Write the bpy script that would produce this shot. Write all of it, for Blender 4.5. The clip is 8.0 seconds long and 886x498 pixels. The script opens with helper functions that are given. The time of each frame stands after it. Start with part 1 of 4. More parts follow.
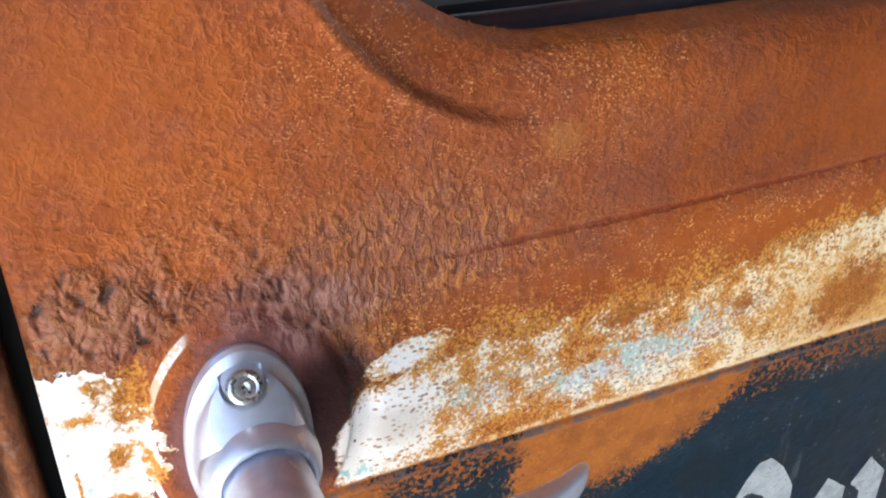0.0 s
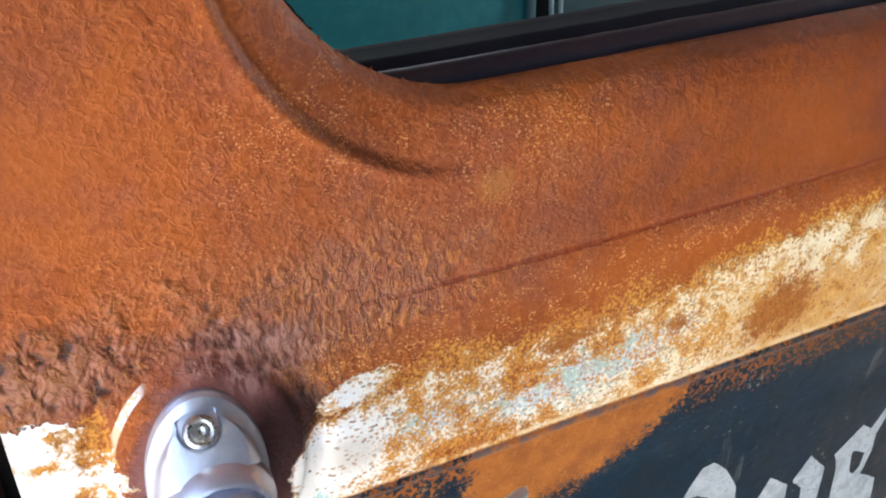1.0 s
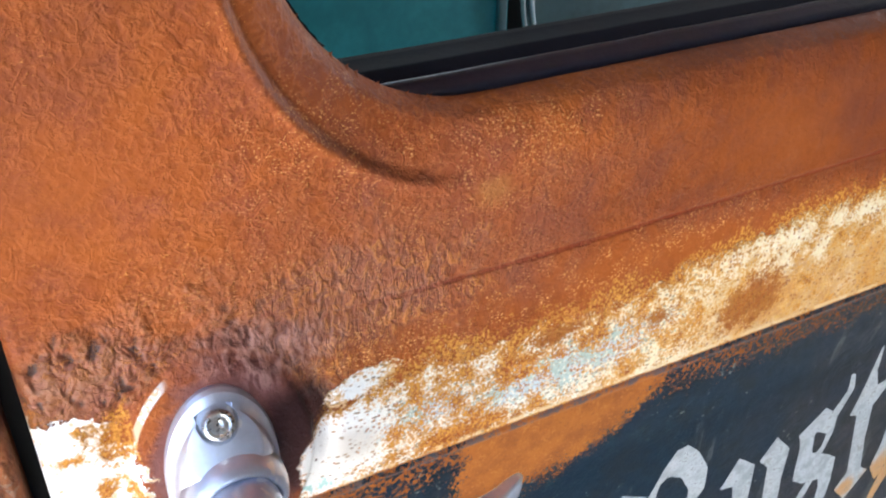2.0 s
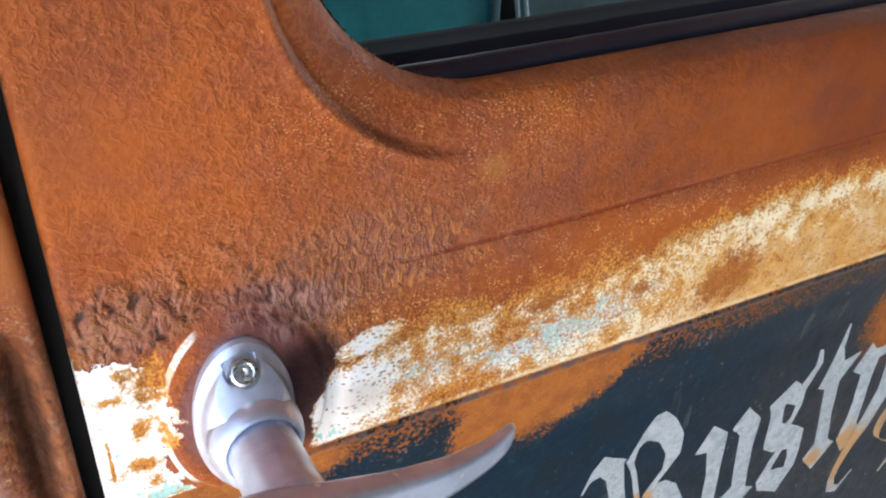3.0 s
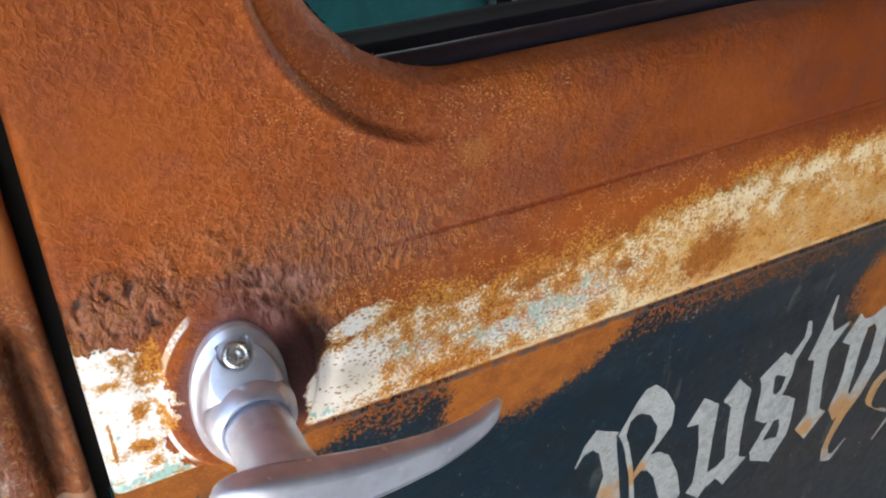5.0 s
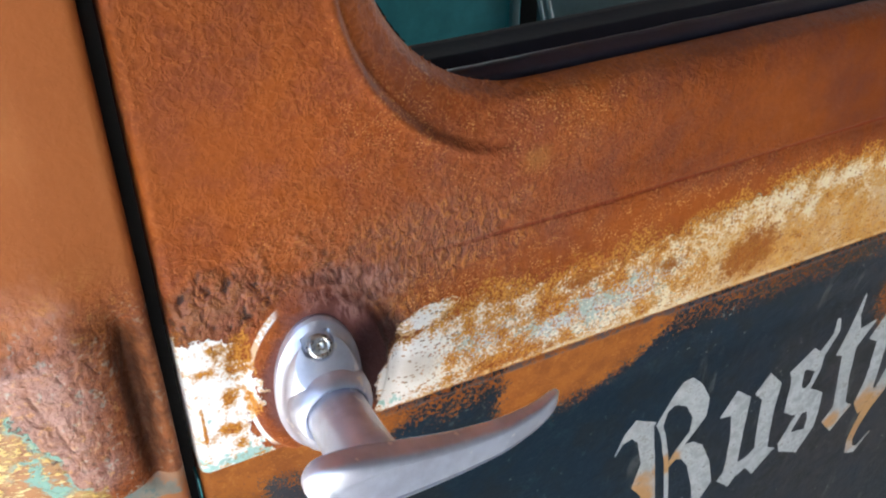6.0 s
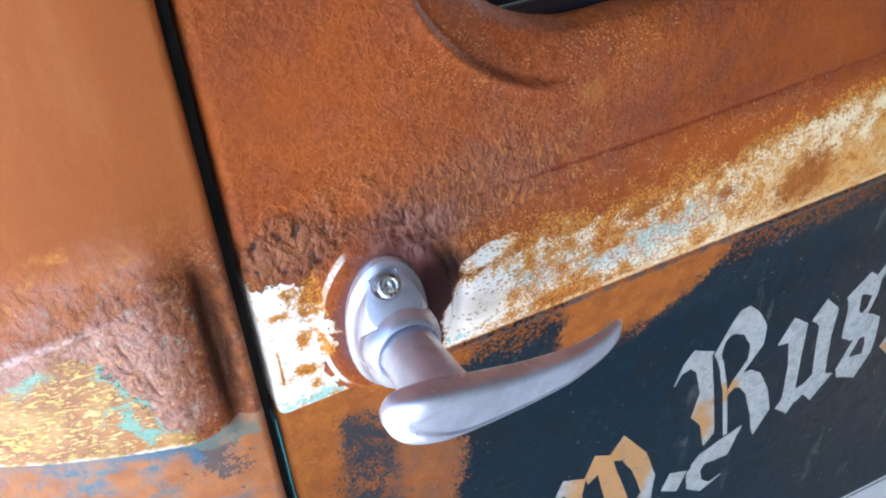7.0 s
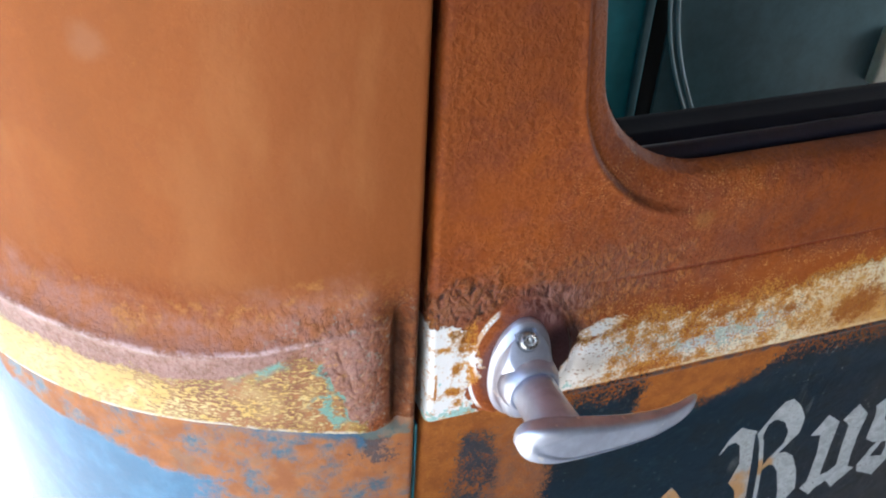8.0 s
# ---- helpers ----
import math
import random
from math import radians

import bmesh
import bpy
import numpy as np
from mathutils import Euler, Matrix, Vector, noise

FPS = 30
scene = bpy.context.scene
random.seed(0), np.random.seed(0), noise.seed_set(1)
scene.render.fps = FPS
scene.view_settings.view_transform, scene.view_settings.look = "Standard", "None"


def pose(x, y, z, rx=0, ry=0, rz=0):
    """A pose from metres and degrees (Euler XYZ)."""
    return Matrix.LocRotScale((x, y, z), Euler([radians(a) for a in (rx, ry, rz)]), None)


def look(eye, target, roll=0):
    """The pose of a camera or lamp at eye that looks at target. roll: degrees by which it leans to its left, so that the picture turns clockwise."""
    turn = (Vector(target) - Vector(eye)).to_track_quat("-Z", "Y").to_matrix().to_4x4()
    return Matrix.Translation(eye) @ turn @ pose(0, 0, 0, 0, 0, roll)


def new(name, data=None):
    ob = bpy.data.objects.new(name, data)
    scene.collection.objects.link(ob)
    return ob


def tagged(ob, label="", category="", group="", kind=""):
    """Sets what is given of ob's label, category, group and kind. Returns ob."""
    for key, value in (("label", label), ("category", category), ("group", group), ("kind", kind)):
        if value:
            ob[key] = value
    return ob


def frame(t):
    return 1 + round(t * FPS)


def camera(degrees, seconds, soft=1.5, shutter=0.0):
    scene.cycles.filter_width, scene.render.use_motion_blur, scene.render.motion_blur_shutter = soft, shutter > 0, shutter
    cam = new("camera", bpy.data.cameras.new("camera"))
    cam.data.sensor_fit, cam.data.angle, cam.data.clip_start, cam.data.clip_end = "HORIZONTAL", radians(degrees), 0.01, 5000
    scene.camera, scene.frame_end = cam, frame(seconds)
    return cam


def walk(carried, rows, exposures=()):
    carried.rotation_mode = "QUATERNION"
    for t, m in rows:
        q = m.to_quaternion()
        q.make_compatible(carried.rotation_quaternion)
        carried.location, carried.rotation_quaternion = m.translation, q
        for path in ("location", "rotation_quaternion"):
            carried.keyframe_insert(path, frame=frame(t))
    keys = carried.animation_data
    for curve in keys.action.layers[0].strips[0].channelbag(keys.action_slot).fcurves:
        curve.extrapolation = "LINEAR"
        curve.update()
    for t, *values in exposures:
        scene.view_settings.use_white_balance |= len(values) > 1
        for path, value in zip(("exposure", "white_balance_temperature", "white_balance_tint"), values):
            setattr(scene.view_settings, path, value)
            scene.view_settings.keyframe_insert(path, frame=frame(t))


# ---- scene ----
cam = camera(53.8, 8.0, soft=2.1)
PATH = [
    (0, (0.036, -0.2555, 1.441), (0.74, 1.3455, 0.472), -0.30),
    (0.5, (0.045, -0.26, 1.4425), (0.7715, 1.322, 0.459), -0.75),
    (0.7, (0.0415, -0.2605, 1.451), (0.7665, 1.305, 0.4395), 0.10),
    (1, (0.046, -0.268, 1.4695), (0.789, 1.298, 0.4725), -1.05),
    (1.5, (0.0355, -0.2535, 1.4695), (0.8355, 1.278, 0.4625), -1.50),
    (1.7, (0.0315, -0.259, 1.4765), (0.8405, 1.2525, 0.4465), -0.35),
    (2.8, (0.01, -0.3, 1.502), (0.806, 1.201, 0.447), 1.1),
    (3, (0.004, -0.3, 1.501), (0.827, 1.178, 0.433), 2.1),
    (3.5, (0.018, -0.305, 1.491), (0.851, 1.16, 0.414), 1.6),
    (4, (0.028, -0.306, 1.484), (0.846, 1.149, 0.382), 0.7),
    (4.5, (0.025, -0.304, 1.49), (0.859, 1.154, 0.405), 0.8),
    (4.7, (0.02, -0.309, 1.503), (0.84, 1.15, 0.409), 0.7),
    (5.8, (-0.024, -0.321, 1.513), (0.748, 1.159, 0.411), -0.1),
    (6, (-0.027, -0.324, 1.529), (0.744, 1.146, 0.413), 0.3),
    (6.5, (-0.035, -0.326, 1.546), (0.728, 1.167, 0.455), -2.2),
    (6.8, (-0.04, -0.319, 1.521), (0.708, 1.129, 0.362), -2.1),
    (7, (-0.043, -0.327, 1.528), (0.623, 1.125, 0.324), -4.2),
    (7.2, (-0.064, -0.339, 1.524), (0.581, 1.11, 0.306), -2.1),
    (7.5, (-0.098, -0.365, 1.576), (0.525, 1.132, 0.406), 0.6),
    (8, (-0.144, -0.393, 1.631), (0.458, 1.126, 0.477), 3.6),
]
walk(cam, [(t, look(eye, target, roll)) for t, eye, target, roll in PATH], [(0, 2.3, 6350, 10), (0.7, 2.23, 6450, 10), (1.0, 2.43, 6450, 10), (1.7, 2.56, 6350, 10), (3.0, 2.32, 6300, 10), (3.5, 2.3, 6450, 10), (4.0, 1.88, 6600, 10), (4.5, 1.93, 7000, 10), (6.0, 2.02, 6700, 10), (6.6, 2.24, 6150, 10), (7.0, 2.2, 5900, 10), (7.5, 1.74, 6600, 10), (8, 1.7, 6250, 10)])

# ---- light and surroundings ----
world = bpy.data.worlds.new("world")
scene.world = world
world.use_nodes = True
wn = world.node_tree
sky = wn.nodes.new("ShaderNodeTexSky")
sky.sky_type, sky.sun_disc = "NISHITA", False
sky.sun_elevation, sky.sun_rotation = radians(66), radians(205)
wn.links.new(sky.outputs[0], wn.nodes["Background"].inputs[0])
wn.nodes["Background"].inputs[1].default_value = 0.1

# high sun from the open side: it lights the slab outside, the roof keeps the truck in shade
sun = new("sun", bpy.data.lights.new("sun", "SUN"))
sun.data.energy, sun.data.angle, sun.data.color = 5.0, radians(0.5), (1.0, 0.96, 0.9)
sun.matrix_world = look((-0.42 * math.cos(radians(66)), -0.91 * math.cos(radians(66)), math.sin(radians(66))), (0, 0, 0))


def area_light(name, eye, target, wide, high, watts, colour):
    lamp = new(name, bpy.data.lights.new(name, "AREA"))
    lamp.data.shape, lamp.data.size, lamp.data.size_y = "RECTANGLE", wide, high
    lamp.data.energy, lamp.data.color = watts, colour
    lamp.matrix_world = look(eye, target)
    return lamp


# added fill lamp in an unseen opening ahead, brightens the cab interior
area_light("cab_fill", (4.18, 1.05, 1.65), (0.0, 1.05, 1.65), 1.8, 1.4, 27, (0.9, 0.97, 1.0))


# ---- material helpers ----
class Nodes:
    """Short forms for building a node material."""

    def __init__(self, name):
        self.mat = bpy.data.materials.new(name)
        self.mat.use_nodes = True
        self.tree = self.mat.node_tree
        self.bsdf = self.tree.nodes["Principled BSDF"]
        self.flat = self.tree.nodes.new("ShaderNodeUVMap").outputs[0]
        self.solid = self.tree.nodes.new("ShaderNodeTexCoord").outputs["Object"]
        parts = self.tree.nodes.new("ShaderNodeSeparateXYZ")
        self.tree.links.new(self.flat, parts.inputs[0])
        self.u, self.v = parts.outputs[0], parts.outputs[1]

    def put(self, value, socket):
        if isinstance(value, bpy.types.NodeSocket):
            self.tree.links.new(value, socket)
        elif isinstance(value, tuple) and len(value) == 3 and socket.type == "RGBA":
            socket.default_value = (*value, 1)
        else:
            socket.default_value = value

    def math(self, op, a, b=0.0, c=0.0, clamp=False):
        n = self.tree.nodes.new("ShaderNodeMath")
        n.operation, n.use_clamp = op, clamp
        for s, v in zip(n.inputs, (a, b, c)):
            self.put(v, s)
        return n.outputs[0]

    def add(self, *values):
        out = values[0]
        for v in values[1:]:
            out = self.math("ADD", out, v)
        return out

    def mul(self, *values):
        out = values[0]
        for v in values[1:]:
            out = self.math("MULTIPLY", out, v)
        return out

    def sub(self, a, b):
        return self.math("SUBTRACT", a, b)

    def most(self, *values):
        out = values[0]
        for v in values[1:]:
            out = self.math("MAXIMUM", out, v)
        return out

    def least(self, *values):
        out = values[0]
        for v in values[1:]:
            out = self.math("MINIMUM", out, v)
        return out

    def step(self, value, low, high):
        """0 below low, 1 above high, smooth between."""
        n = self.tree.nodes.new("ShaderNodeMapRange")
        n.interpolation_type = "SMOOTHSTEP"
        for i, v in enumerate((value, low, high, 0.0, 1.0)):
            self.put(v, n.inputs[i])
        return n.outputs[0]

    def turned(self, vector, scale, angle=(0, 0, 0)):
        n = self.tree.nodes.new("ShaderNodeMapping")
        self.put(vector, n.inputs[0])
        n.inputs[2].default_value, n.inputs[3].default_value = [radians(a) for a in angle], scale
        return n.outputs[0]

    def noise(self, scale, detail=4.0, rough=0.55, kind="FBM", vector=None, twist=0.0, out=0):
        n = self.tree.nodes.new("ShaderNodeTexNoise")
        n.noise_type = kind
        self.put(vector if vector is not None else self.solid, n.inputs["Vector"])
        n.inputs["Scale"].default_value, n.inputs["Detail"].default_value = scale, detail
        n.inputs["Roughness"].default_value, n.inputs["Distortion"].default_value = rough, twist
        return n.outputs[out]

    def cells(self, scale, feature="F1", vector=None, out=0, rand=1.0):
        n = self.tree.nodes.new("ShaderNodeTexVoronoi")
        n.feature = feature
        self.put(vector if vector is not None else self.solid, n.inputs["Vector"])
        n.inputs["Scale"].default_value = scale
        n.inputs["Randomness"].default_value = rand
        return n.outputs[out]

    def mix(self, f, a, b):
        n = self.tree.nodes.new("ShaderNodeMix")
        n.data_type = "RGBA"
        self.put(f, n.inputs[0])
        self.put(a, n.inputs[6])
        self.put(b, n.inputs[7])
        return n.outputs[2]

    def blend(self, f, a, b):
        n = self.tree.nodes.new("ShaderNodeMix")
        self.put(f, n.inputs[0])
        self.put(a, n.inputs[2])
        self.put(b, n.inputs[3])
        return n.outputs[0]

    def oval(self, x, z, rx, rz, turn=0.0):
        """1 at the middle of an oval on the sheet, 0 on its rim, negative outside."""
        c, s = math.cos(radians(turn)), math.sin(radians(turn))
        du, dv = self.sub(self.u, x), self.sub(self.v, z)
        a = self.mul(self.add(self.mul(du, c), self.mul(dv, s)), 1 / rx)
        b = self.mul(self.add(self.mul(dv, c), self.mul(du, -s)), 1 / rz)
        return self.sub(1.0, self.math("SQRT", self.add(self.mul(a, a), self.mul(b, b))))

    def along(self, stops, low, high):
        """A height that changes along u: stops of (u, height) read through a ramp."""
        f = self.math("DIVIDE", self.sub(self.u, stops[0][0]), stops[-1][0] - stops[0][0], clamp=True)
        n = self.tree.nodes.new("ShaderNodeValToRGB")
        self.put(f, n.inputs[0])
        ramp = n.color_ramp
        while len(ramp.elements) < len(stops):
            ramp.elements.new(0.5)
        for e, (u, h) in zip(ramp.elements, stops):
            e.position = (u - stops[0][0]) / (stops[-1][0] - stops[0][0])
            g = (h - low) / (high - low)
            e.color = (g, g, g, 1)
        return self.add(self.mul(n.outputs[0], high - low), low)

    def finish(self, colour, rough, height=None, metal=0.0, gloss=0.5, coat=0.0):
        self.put(colour, self.bsdf.inputs["Base Color"])
        self.put(rough, self.bsdf.inputs["Roughness"])
        self.put(metal, self.bsdf.inputs["Metallic"])
        self.put(gloss, self.bsdf.inputs["Specular IOR Level"])
        self.put(coat, self.bsdf.inputs["Coat Weight"])
        self.bsdf.inputs["Coat Roughness"].default_value = 0.26
        if height is not None:
            n = self.tree.nodes.new("ShaderNodeBump")
            n.inputs["Strength"].default_value, n.inputs["Distance"].default_value = 1.0, 1.0
            self.put(height, n.inputs["Height"])
            self.tree.links.new(n.outputs[0], self.bsdf.inputs["Normal"])
        return self.mat


def plain(name, colour, rough=0.6, metal=0.0, grain=40.0, depth=0.0004, vary=0.25, gloss=0.5):
    """A single-coloured surface with soft stains and a fine grain."""
    g = Nodes(name)
    blot = g.noise(grain * 0.12, 5)
    fine = g.noise(grain, 6, 0.65)
    dark = tuple(c * (1 - vary) for c in colour)
    lite = tuple(min(1, c * (1 + vary)) for c in colour)
    f = g.step(g.add(g.mul(blot, 0.6), g.mul(fine, 0.4)), 0.3, 0.7)
    return g.finish(g.mix(f, dark, lite), g.add(rough - 0.1, g.mul(fine, 0.2)), g.mul(fine, depth), metal, gloss)


# rust shades
ORANGE, BROWN, PLUM, DEEP = (0.345, 0.087, 0.0145), (0.22, 0.076, 0.02), (0.215, 0.066, 0.037), (0.035, 0.011, 0.008)
IVORY, NAVY = (0.9, 0.89, 0.86), (0.0034, 0.0155, 0.029)


def rust_layers(g, crust, smooth, calm=0.6, glint=0.0):
    """Colour and relief of rust. crust: where it is thick and flaky; smooth: where it is a thin orange film."""
    broad = g.noise(9, 5, 0.6)
    patch = g.noise(55, 5, 0.6)
    worm = g.noise(250, 2, 0.5, twist=0.6)
    lump = g.noise(122, 2, 0.5, vector=g.turned(g.solid, (1.25, 1, 0.75), (0, 25, 0)), twist=0.4)
    fine = g.noise(520, 4, 0.65)
    grit = g.noise(1300, 2, 0.6)
    rough = g.sub(1.0, smooth)
    base = g.mix(g.step(g.add(g.mul(broad, 0.5), g.mul(patch, 0.5)), 0.38, 0.62), ORANGE, (0.25, 0.055, 0.0135))
    base = g.mix(g.mul(smooth, 0.7), base, ORANGE)
    # purple-brown bloom
    tint = g.mul(g.step(g.add(g.noise(24, 5, 0.62), g.mul(g.sub(patch, 0.5), 0.3)), 0.46, 0.66), g.add(0.16, g.mul(rough, 0.5)))
    base = g.mix(tint, base, (0.215, 0.056, 0.034))
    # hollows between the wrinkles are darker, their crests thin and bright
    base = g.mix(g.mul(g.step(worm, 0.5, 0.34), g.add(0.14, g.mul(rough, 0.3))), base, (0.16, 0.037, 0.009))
    net = g.sub(1.0, g.step(g.math("ABSOLUTE", g.sub(g.noise(150, 2, 0.5, twist=0.8), 0.5)), 0.0, 0.1))
    net = g.mul(net, g.step(fine, 0.3, 0.56), g.step(g.noise(33, 3), 0.25, 0.5))
    base = g.mix(g.mul(net, g.add(0.08, g.mul(rough, 0.3))), base, (0.56, 0.17, 0.045))
    # thick scale: plum and brown lumps, black pits, golden veins
    hard = g.add(crust, g.mul(g.sub(patch, 0.5), 1.3), g.mul(g.sub(lump, 0.5), 0.8))
    scale = g.step(hard, 0.25, 0.7)
    left = g.step(g.u, 0.13, 0.06)
    base = g.mix(g.mul(scale, g.add(0.3, g.mul(left, 0.3))), base, g.mix(g.step(g.add(g.mul(lump, 0.5), g.mul(g.noise(30, 4, 0.6), 0.5)), 0.43, 0.57), PLUM, BROWN))
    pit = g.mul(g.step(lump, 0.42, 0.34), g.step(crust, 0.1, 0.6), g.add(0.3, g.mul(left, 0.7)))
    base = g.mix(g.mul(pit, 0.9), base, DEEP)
    crest = g.mul(g.step(lump, 0.56, 0.68), g.step(crust, 0.1, 0.5))
    base = g.mix(g.mul(crest, 0.45), base, (0.36, 0.15, 0.085))
    thread = g.sub(1.0, g.step(g.math("ABSOLUTE", g.sub(g.noise(230, 3, 0.6, twist=0.9), 0.5)), 0.0, 0.035))
    vein = g.mul(thread, g.add(0.12, g.mul(crust, 0.85)), g.step(patch, 0.4, 0.6))
    base = g.mix(vein, base, (0.68, 0.23, 0.03))
    # fibrous scale away from the gap: dark plum hollows, orange-gold fibres
    fibre = g.noise(200, 3, 0.55, vector=g.turned(g.solid, (1.35, 1, 0.7), (0, 18, 0)), twist=0.9)
    woolly = g.mul(g.step(g.add(crust, g.mul(g.sub(patch, 0.5), 0.8)), 0.1, 0.6), g.sub(1.0, left))
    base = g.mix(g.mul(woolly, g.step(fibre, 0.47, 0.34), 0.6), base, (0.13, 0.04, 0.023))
    base = g.mix(g.mul(woolly, g.step(fibre, 0.55, 0.63), 0.8), base, (0.6, 0.2, 0.034))
    # golden flecks, with glints painted in as small bright dots
    gold = g.step(g.noise(17, 4, 0.6), 0.45, 0.66)
    spark = g.step(g.noise(1150, 2, 0.5, vector=g.turned(g.solid, (0.7, 1, 1.2), (0, -12, 0))), 0.59, 0.65)
    spark = g.mul(spark, g.step(g.add(g.noise(110, 3, 0.6), g.mul(gold, 0.08)), 0.44, 0.6), glint)
    base = g.mix(g.mul(spark, 0.85), base, (0.95, 0.45, 0.15))
    speck = g.step(g.add(g.mul(grit, 0.6), g.mul(fine, 0.6), g.mul(patch, 0.2), g.mul(gold, 0.07)), 0.86, 0.91)
    base = g.mix(g.mul(speck, g.add(0.2, g.mul(rough, 0.45))), base, (0.8, 0.34, 0.08))
    film = g.add(g.mul(worm, 0.0009), g.mul(lump, 0.0011), g.mul(net, 0.0002), g.mul(fine, 0.0003), g.mul(grit, 0.00015))
    thick = g.add(g.mul(g.step(lump, 0.28, 0.62), 0.0021), g.mul(g.noise(75, 2, 0.5, twist=0.6), 0.004), g.mul(thread, 0.0004), g.mul(worm, 0.0007), g.mul(fine, 0.0003))
    thick = g.blend(left, g.add(g.mul(fibre, 0.0026), g.mul(lump, 0.0014), g.mul(fine, 0.0004)), thick)
    tall = g.blend(g.step(crust, 0.05, 0.8), film, thick)
    strength = g.sub(1.0, g.mul(smooth, calm))
    return base, g.mul(tall, strength), fine, grit, patch, worm


def door_paint():
    g = Nodes("weathered_door")
    crust = g.most(g.oval(0.02, 1.285, 0.09, 0.034), g.oval(0.13, 1.287, 0.13, 0.048), g.mul(g.oval(0.24, 1.29, 0.24, 0.06), 0.2), g.mul(g.oval(0.09, 1.26, 0.06, 0.04), 1.3))
    crust = g.step(g.add(crust, g.mul(g.sub(g.noise(26, 4, 0.6), 0.5), 1.7), g.mul(g.sub(g.noise(90, 3, 0.6), 0.5), 0.6)), 0.0, 1.1)
    crust = g.mul(crust, g.step(g.oval(0.0725, 1.229, 0.036, 0.049), 0.0, -0.15))
    smooth = g.step(g.most(g.mul(g.oval(0.03, 1.36, 0.08, 0.06), 0.4), g.mul(g.oval(0.3, 1.262, 0.2, 0.022), 0.6), g.mul(g.oval(0.46, 1.315, 0.22, 0.05), 0.9)), 0.0, 0.5)
    glint = g.step(g.most(g.mul(g.oval(0.2, 1.312, 0.15, 0.06), 0.6), g.oval(0.21, 1.345, 0.08, 0.013, 2), g.mul(g.oval(0.12, 1.35, 0.05, 0.05, -50), 0.7), g.oval(0.25, 1.272, 0.22, 0.02, 2), g.mul(g.oval(0.14, 1.31, 0.12, 0.03), 0.7), g.mul(g.oval(0.2, 1.262, 0.12, 0.018, 4), 1.2)), 0.0, 0.5)
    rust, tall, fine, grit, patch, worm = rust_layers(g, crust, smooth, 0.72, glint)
    # browner, purpler rust to the upper right, light falloff put into the colour
    falloff_rust = g.mul(g.step(g.add(g.mul(g.u, 1.6), g.mul(g.math("MAXIMUM", g.sub(g.v, 1.33), 0.0), 2.5), g.mul(g.sub(g.noise(12, 5, 0.6), 0.5), 0.9)), 0.2, 0.75), g.step(g.v, 1.262, 1.285))
    rust = g.mix(g.mul(falloff_rust, 0.85), rust, g.mix(g.step(g.add(g.mul(patch, 0.5), g.mul(g.noise(20, 5, 0.65), 0.5)), 0.42, 0.6), (0.175, 0.041, 0.0095), (0.14, 0.037, 0.019)))
    bloom = g.step(g.add(g.oval(0.17, 1.308, 0.17, 0.06, 4), g.mul(g.sub(g.noise(20, 5, 0.65), 0.5), 2.2), g.mul(g.sub(patch, 0.5), 0.8)), 0.0, 0.9)
    rust = g.mix(g.mul(bloom, 0.42), rust, (0.21, 0.062, 0.032))
    # rust darkens towards the top, the fall of light put into the colour
    upper = g.step(g.add(g.v, g.mul(g.sub(g.noise(12, 4, 0.6), 0.5), 0.12)), 1.33, 1.45)
    rust = g.mix(g.mul(upper, 0.5), rust, (0.18, 0.046, 0.0115))
    mid = g.noise(120, 5, 0.62)
    fray = g.noise(38, 6, 0.68)

    # maroon bare boss under the handle
    boss = g.step(g.add(g.oval(0.0755, 1.233, 0.0375, 0.048), g.mul(g.sub(mid, 0.5), 0.3), g.mul(g.sub(fray, 0.5), 0.3)), 0.0, 0.2)
    rust = g.mix(g.mul(boss, 0.88), rust, g.mix(g.step(g.sub(g.v, g.mul(g.u, -0.6)), 1.235, 1.28), (0.17, 0.078, 0.074), g.mix(fine, (0.13, 0.05, 0.046), (0.22, 0.09, 0.082))))
    mauve_zone = g.step(g.add(g.oval(0.094, 1.276, 0.036, 0.018, -15), g.mul(g.sub(fray, 0.5), 1.2)), 0.0, 0.5)
    scales = g.noise(210, 2, 0.5, vector=g.turned(g.solid, (1.5, 1, 0.55), (0, 12, 0)), twist=0.4)
    rust = g.mix(g.mul(mauve_zone, 0.6), rust, g.mix(g.step(scales, 0.42, 0.6), (0.13, 0.046, 0.038), (0.44, 0.23, 0.19)))
    tall = g.add(tall, g.mul(mauve_zone, scales, 0.0015))
    # dark oval right of the handle, its cast shadow put into the colour
    handle_shade = g.step(g.add(g.oval(0.1025, 1.229, 0.023, 0.037, -8), g.mul(g.sub(fray, 0.5), 0.5)), 0.0, 0.4)
    rust = g.mix(g.mul(handle_shade, 0.92), rust, (0.04, 0.013, 0.012))
    # thin dark red line along the crease
    line = g.math("ABSOLUTE", g.sub(g.v, g.along([(0.1, 1.283), (0.25, 1.2825), (0.6, 1.29)], 1.27, 1.3)))
    line = g.mul(g.step(g.add(line, g.mul(g.sub(mid, 0.5), 0.003)), 0.0018, 0.0004), g.step(g.u, 0.1, 0.19))
    rust = g.mix(g.mul(line, 0.7), rust, (0.19, 0.03, 0.01))
    tall = g.sub(tall, g.mul(line, 0.0005))
    # pale yellow rub
    rub = g.step(g.add(g.oval(0.196, 1.322, 0.016, 0.012), g.mul(g.sub(mid, 0.5), 0.9)), 0.15, 0.8)
    rust = g.mix(g.mul(rub, 0.28), rust, (0.5, 0.24, 0.06))

    # ivory belt paint, right of the handle and beside the gap
    tiny = g.noise(650, 3, 0.6)
